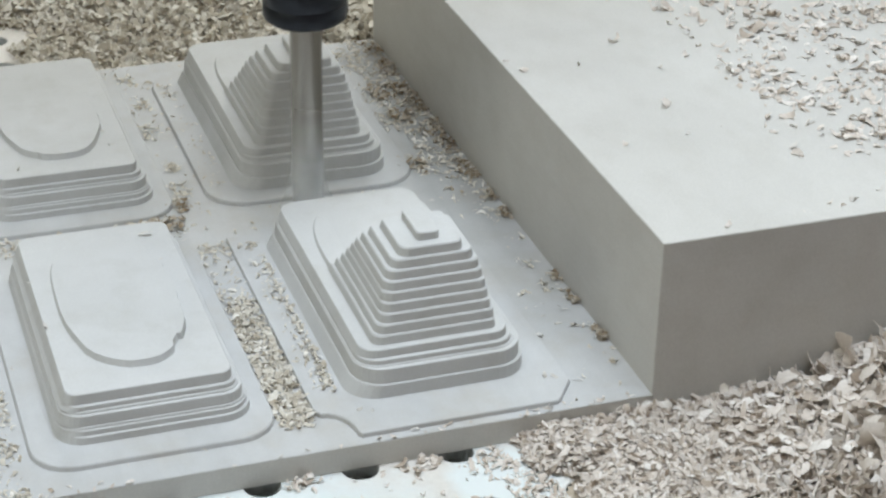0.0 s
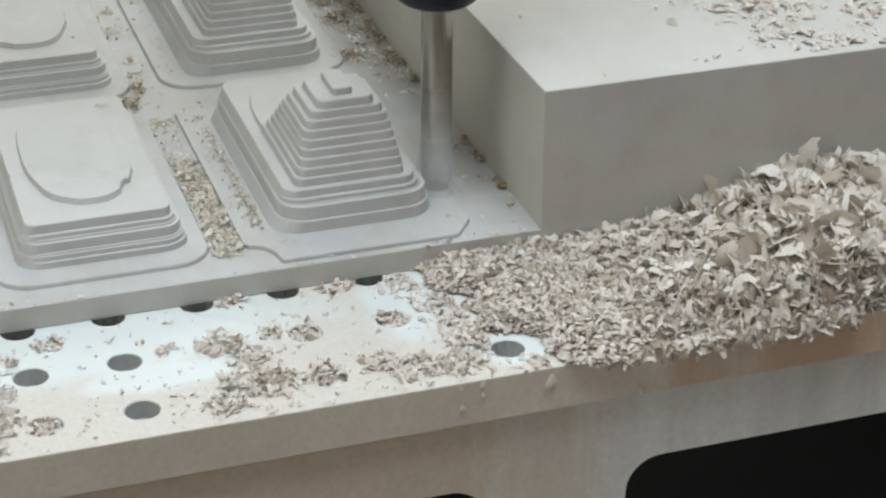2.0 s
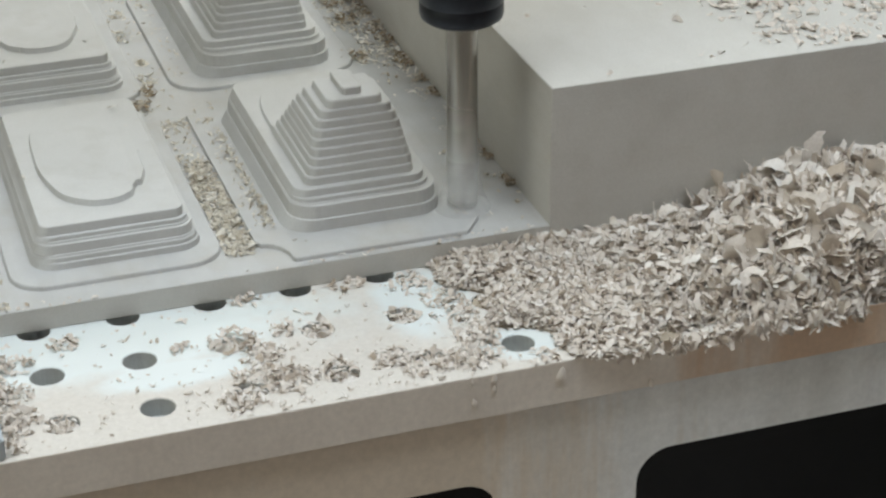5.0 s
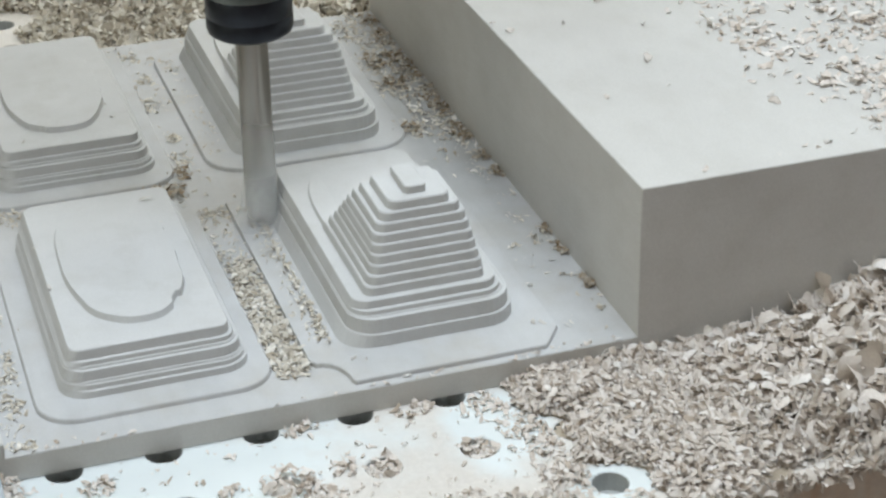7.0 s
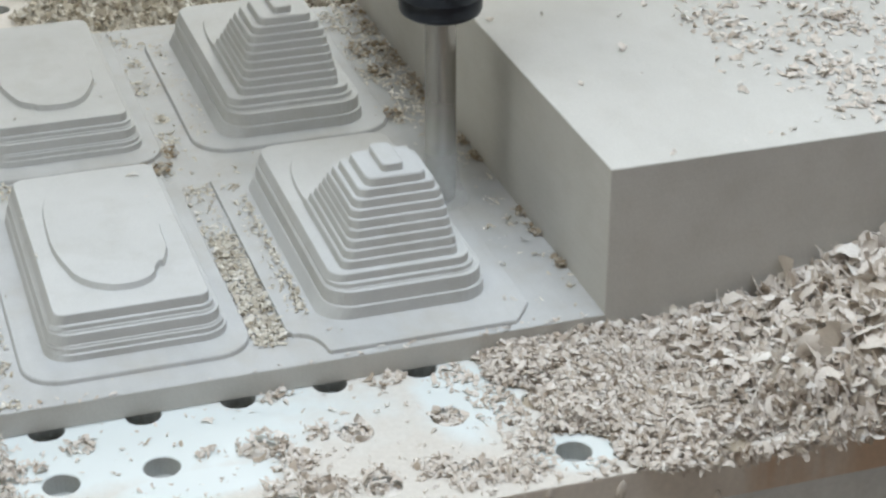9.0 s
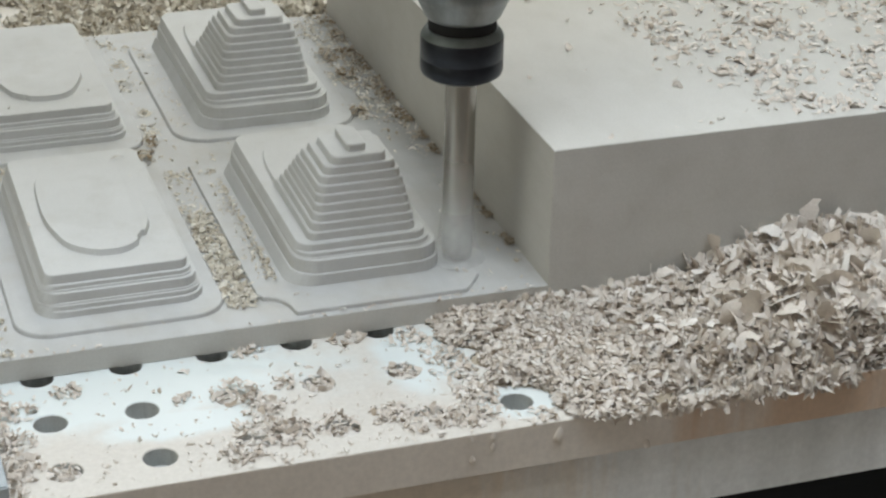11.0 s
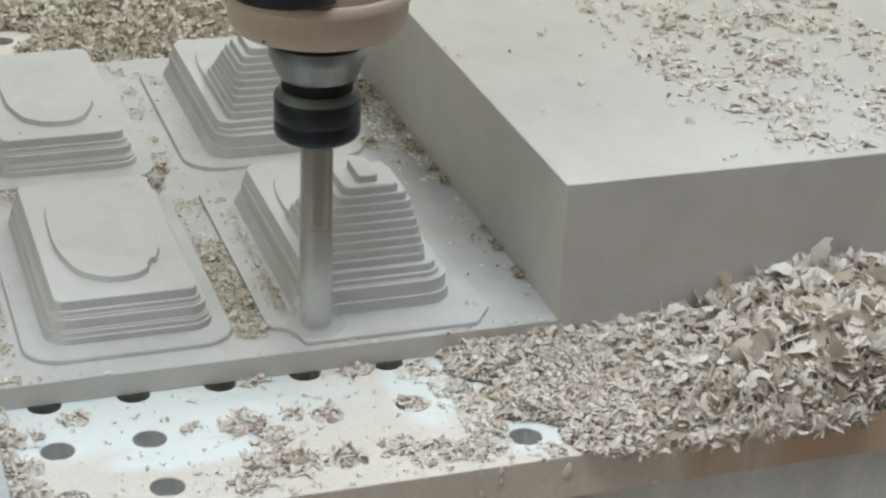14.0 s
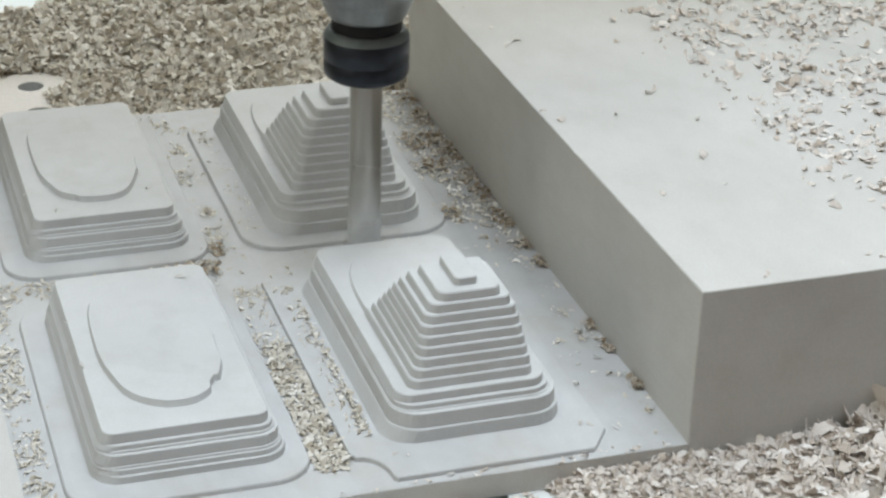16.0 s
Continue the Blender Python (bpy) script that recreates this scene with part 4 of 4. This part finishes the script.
# ---- the spindle ----
def spindle():
    s = thing("milling_spindle", "milling spindle with a dark collet nut and long steel cutter", "milling spindle")
    part("cutter_tip", lathe([(0.15, 0.36), (0.175, 0.365), (0.186, 0.39), (0.188, 0.85)], capped=False), CUTTER, s, "spinning cutter tip, pale with painted dust haze", True)
    part("cutter", lathe([(0.188, 0.85), (0.189, 0.87), (0.188, 1.38), (0.186, 1.40)], capped=False), CUTTER, s, "blurred flutes of the spinning cutter", True)
    part("shank", lathe([(0.186, 1.40), (0.185, 2.8)], capped=False), CUTTER, s, "ground steel cutter shank", True)
    part("collet_nut", lathe([(0.28, 2.77), (0.30, 2.76), (0.42, 2.76), (0.475, 2.80), (0.49, 2.85), (0.49, 2.985), (0.487, 2.99), (0.487, 2.997), (0.49, 3.002), (0.49, 3.245), (0.485, 3.255)]), NUT, s, "blackened steel collet nut", True)
    part("nut_collar", lathe([(0.487, 3.25), (0.482, 3.265), (0.465, 3.30), (0.43, 3.34), (0.405, 3.345)]), WORN, s, "worn grey bevelled collar of the nut", True)
    # the groove here and holder_gap below are coloured near-black for their shade
    part("neck", lathe([(0.403, 3.33), (0.403, 3.53)]), DARK, s, "dark groove of the tool holder", True)
    part("tool_holder", lathe([(0.40, 3.48), (0.43, 3.485), (0.462, 3.53), (0.475, 3.57), (0.53, 3.685), (0.548, 3.74), (0.556, 3.75), (0.562, 3.90), (0.545, 3.91)]), STEEL, s, "ground steel tool holder", True)
    part("holder_gap", lathe([(0.535, 3.89), (0.535, 4.07)]), DARK, s, smooth=True)
    part("nose_ring", lathe([(0.58, 4.03), (0.74, 4.035), (0.86, 4.06), (0.94, 4.09), (0.985, 4.17), (0.995, 4.26), (1.0, 4.46), (1.005, 4.47)]), NOSE, s, "beige cast nose of the spindle", True)
    screw = lathe([(0.015, -0.05), (0.02, -0.05), (0.02, 0.012), (0.016, 0.018)], 16)
    bmesh.ops.rotate(screw, verts=screw.verts[:], matrix=Matrix.Rotation(radians(105), 3, "X"))
    bmesh.ops.rotate(screw, verts=screw.verts[:], matrix=Matrix.Rotation(radians(-51), 3, "Z"))
    bmesh.ops.translate(screw, verts=screw.verts[:], vec=(-0.75 * U, -0.61 * U, 4.15 * U))
    part("set_screw", screw, DARK, s, "black set screw in the nose", True)
    part("flange", lathe([(0.99, 4.465), (1.05, 4.475), (1.075, 4.50), (1.08, 4.56), (1.06, 4.60), (1.0, 4.61)]), NOSE, s, "rounded beige flange above the nose", True)
    part("housing", lathe([(1.0, 4.60), (1.01, 4.62), (1.03, 4.70), (1.03, 17.0)]), NOSE, s, "beige spindle housing", True)
    cover = lathe([(0.56, 4.64), (0.62, 4.66), (0.64, 4.71), (0.64, 16.5)])
    bmesh.ops.translate(cover, verts=cover.verts[:], vec=(-0.48 * U, -0.54 * U, 0))
    part("motor_cover", cover, MOTOR, s, "glossy dark blue motor cover", True)
    part("dust_veil", lathe([(0.35, 0.345), (0.31, 0.42), (0.25, 0.55), (0.215, 0.80), (0.197, 1.0)], capped=False), VEIL, s, "thin veil of pale dust thrown up by the cutter", True)
    return s


SPINDLE = spindle()


def gantry():
    """The beam that carries the spindle over the table; out of view, placed for its shade."""
    g = thing("gantry_beam", "dark painted gantry beam carrying the spindle, unseen and placed for its shade", "gantry")
    part("beam", box(-14, 22, -1.6, 1.6, 14.5, 18.0, 0.1), GANTRY_PAINT, g)
    for gx in (-14, 20.2):
        part("upright", box(gx, gx + 1.8, -1.1, 1.3, FLOOR_Z / U + 0.02, 14.51), GANTRY_PAINT, g)
    part("rail", box(-14, 22, -1.8, -1.6, 15.0, 15.5, 0.03), STEEL, g)
    part("rail", box(-14, 22, -1.8, -1.6, 16.9, 17.4, 0.03), STEEL, g)
    return g


gantry().location = (0, (CUT_Y + 2.9) * U, 0)


# the table carries the board to and fro: seconds, and where along the table the cutter stands, in pitches
TRAVEL = [
    (0.00, 6.003),
    (0.50, 5.911),
    (1.00, 5.131),
    (1.50, 3.369),
    (2.00, 2.389),
    (2.50, 2.140),
    (3.00, 2.040),
    (3.50, 1.980),
    (4.00, 1.930),
    (4.20, 1.920),
    (4.50, 1.880),
    (4.60, 1.860),
    (5.00, 1.720),
    (5.20, 1.597),
    (5.40, 1.551),
    (5.50, 1.524),
    (5.60, 1.509),
    (5.70, 1.543),
    (5.90, 1.587),
    (6.00, 1.758),
    (6.10, 2.020),
    (6.30, 2.469),
    (6.50, 3.013),
    (6.80, 4.207),
    (7.00, 4.851),
    (7.30, 5.496),
    (7.50, 5.744),
    (7.80, 5.777),
    (8.00, 5.664),
    (8.30, 5.636),
    (8.50, 5.565),
    (8.80, 4.801),
    (9.00, 4.139),
    (9.20, 3.651),
    (9.50, 2.860),
    (9.75, 2.419),
    (10.00, 2.223),
    (10.25, 2.104),
    (10.50, 2.033),
    (10.75, 1.974),
    (11.00, 1.904),
    (11.30, 1.820),
    (11.50, 1.770),
    (12.00, 1.690),
    (12.50, 1.680),
    (13.00, 1.620),
    (13.30, 1.486),
    (13.50, 1.481),
    (13.60, 1.440),
    (13.70, 1.428),
    (13.80, 1.496),
    (14.00, 1.492),
    (14.30, 1.956),
    (14.50, 2.313),
    (14.80, 3.383),
    (15.00, 4.281),
    (15.30, 5.062),
    (15.50, 5.393),
    (15.80, 5.538),
    (16.00, 5.642),
]


def motions():
    for ob in ON_TABLE:
        home = Matrix.Translation(ob.location)
        walk(ob, [(t, pose(0, (CUT_Y - y) * U, 0) @ home) for t, y in TRAVEL])
    walk(SPINDLE, [
        (0.00, pose(2.835 * U, 3.500 * U, 0)),
        (0.50, pose(4.020 * U, 3.500 * U, 0)),
        (1.00, pose(4.203 * U, 3.500 * U, 0)),
        (1.50, pose(4.295 * U, 3.500 * U, 0)),
        (2.00, pose(4.301 * U, 3.500 * U, 0)),
        (2.50, pose(4.506 * U, 3.497 * U, 0)),
        (3.00, pose(4.344 * U, 3.475 * U, 0)),
        (3.50, pose(4.187 * U, 3.522 * U, 0)),
        (4.00, pose(4.388 * U, 3.434 * U, 0)),
        (4.20, pose(4.340 * U, 3.588 * U, 0)),
        (4.60, pose(4.343 * U, 3.536 * U, 0)),
        (5.00, pose(4.292 * U, 3.504 * U, 0)),
        (5.20, pose(3.892 * U, 3.500 * U, 0)),
        (5.40, pose(3.492 * U, 3.500 * U, 0)),
        (5.50, pose(3.192 * U, 3.500 * U, 0)),
        (5.60, pose(2.893 * U, 3.500 * U, 0)),
        (5.70, pose(2.643 * U, 3.500 * U, 0)),
        (5.90, pose(2.282 * U, 3.500 * U, 0)),
        (6.10, pose(2.013 * U, 3.500 * U, 0)),
        (6.30, pose(2.003 * U, 3.500 * U, 0)),
        (6.50, pose(2.022 * U, 3.500 * U, 0)),
        (6.80, pose(2.033 * U, 3.500 * U, 0)),
        (7.00, pose(2.011 * U, 3.500 * U, 0)),
        (7.30, pose(2.042 * U, 3.500 * U, 0)),
        (7.50, pose(2.286 * U, 3.500 * U, 0)),
        (7.80, pose(2.829 * U, 3.500 * U, 0)),
        (8.00, pose(3.402 * U, 3.500 * U, 0)),
        (8.30, pose(3.969 * U, 3.500 * U, 0)),
        (8.50, pose(4.213 * U, 3.500 * U, 0)),
        (8.80, pose(4.257 * U, 3.500 * U, 0)),
        (9.00, pose(4.259 * U, 3.500 * U, 0)),
        (9.20, pose(4.311 * U, 3.500 * U, 0)),
        (9.50, pose(4.302 * U, 3.500 * U, 0)),
        (9.75, pose(4.318 * U, 3.500 * U, 0)),
        (10.25, pose(4.452 * U, 3.500 * U, 0)),
        (10.75, pose(4.359 * U, 3.500 * U, 0)),
        (11.30, pose(4.191 * U, 3.528 * U, 0)),
        (11.50, pose(4.141 * U, 3.469 * U, 0)),
        (12.00, pose(4.321 * U, 3.465 * U, 0)),
        (12.50, pose(4.104 * U, 3.559 * U, 0)),
        (13.00, pose(4.255 * U, 3.521 * U, 0)),
        (13.30, pose(3.856 * U, 3.500 * U, 0)),
        (13.50, pose(3.471 * U, 3.500 * U, 0)),
        (13.60, pose(3.188 * U, 3.500 * U, 0)),
        (13.70, pose(2.875 * U, 3.500 * U, 0)),
        (13.80, pose(2.633 * U, 3.500 * U, 0)),
        (14.00, pose(2.257 * U, 3.500 * U, 0)),
        (14.30, pose(1.956 * U, 3.500 * U, 0)),
        (14.50, pose(1.938 * U, 3.500 * U, 0)),
        (14.80, pose(1.928 * U, 3.500 * U, 0)),
        (15.00, pose(1.956 * U, 3.500 * U, 0)),
        (15.30, pose(1.948 * U, 3.500 * U, 0)),
        (15.50, pose(2.000 * U, 3.500 * U, 0)),
        (15.80, pose(2.475 * U, 3.500 * U, 0)),
        (16.00, pose(2.990 * U, 3.500 * U, 0)),
    ])


motions()
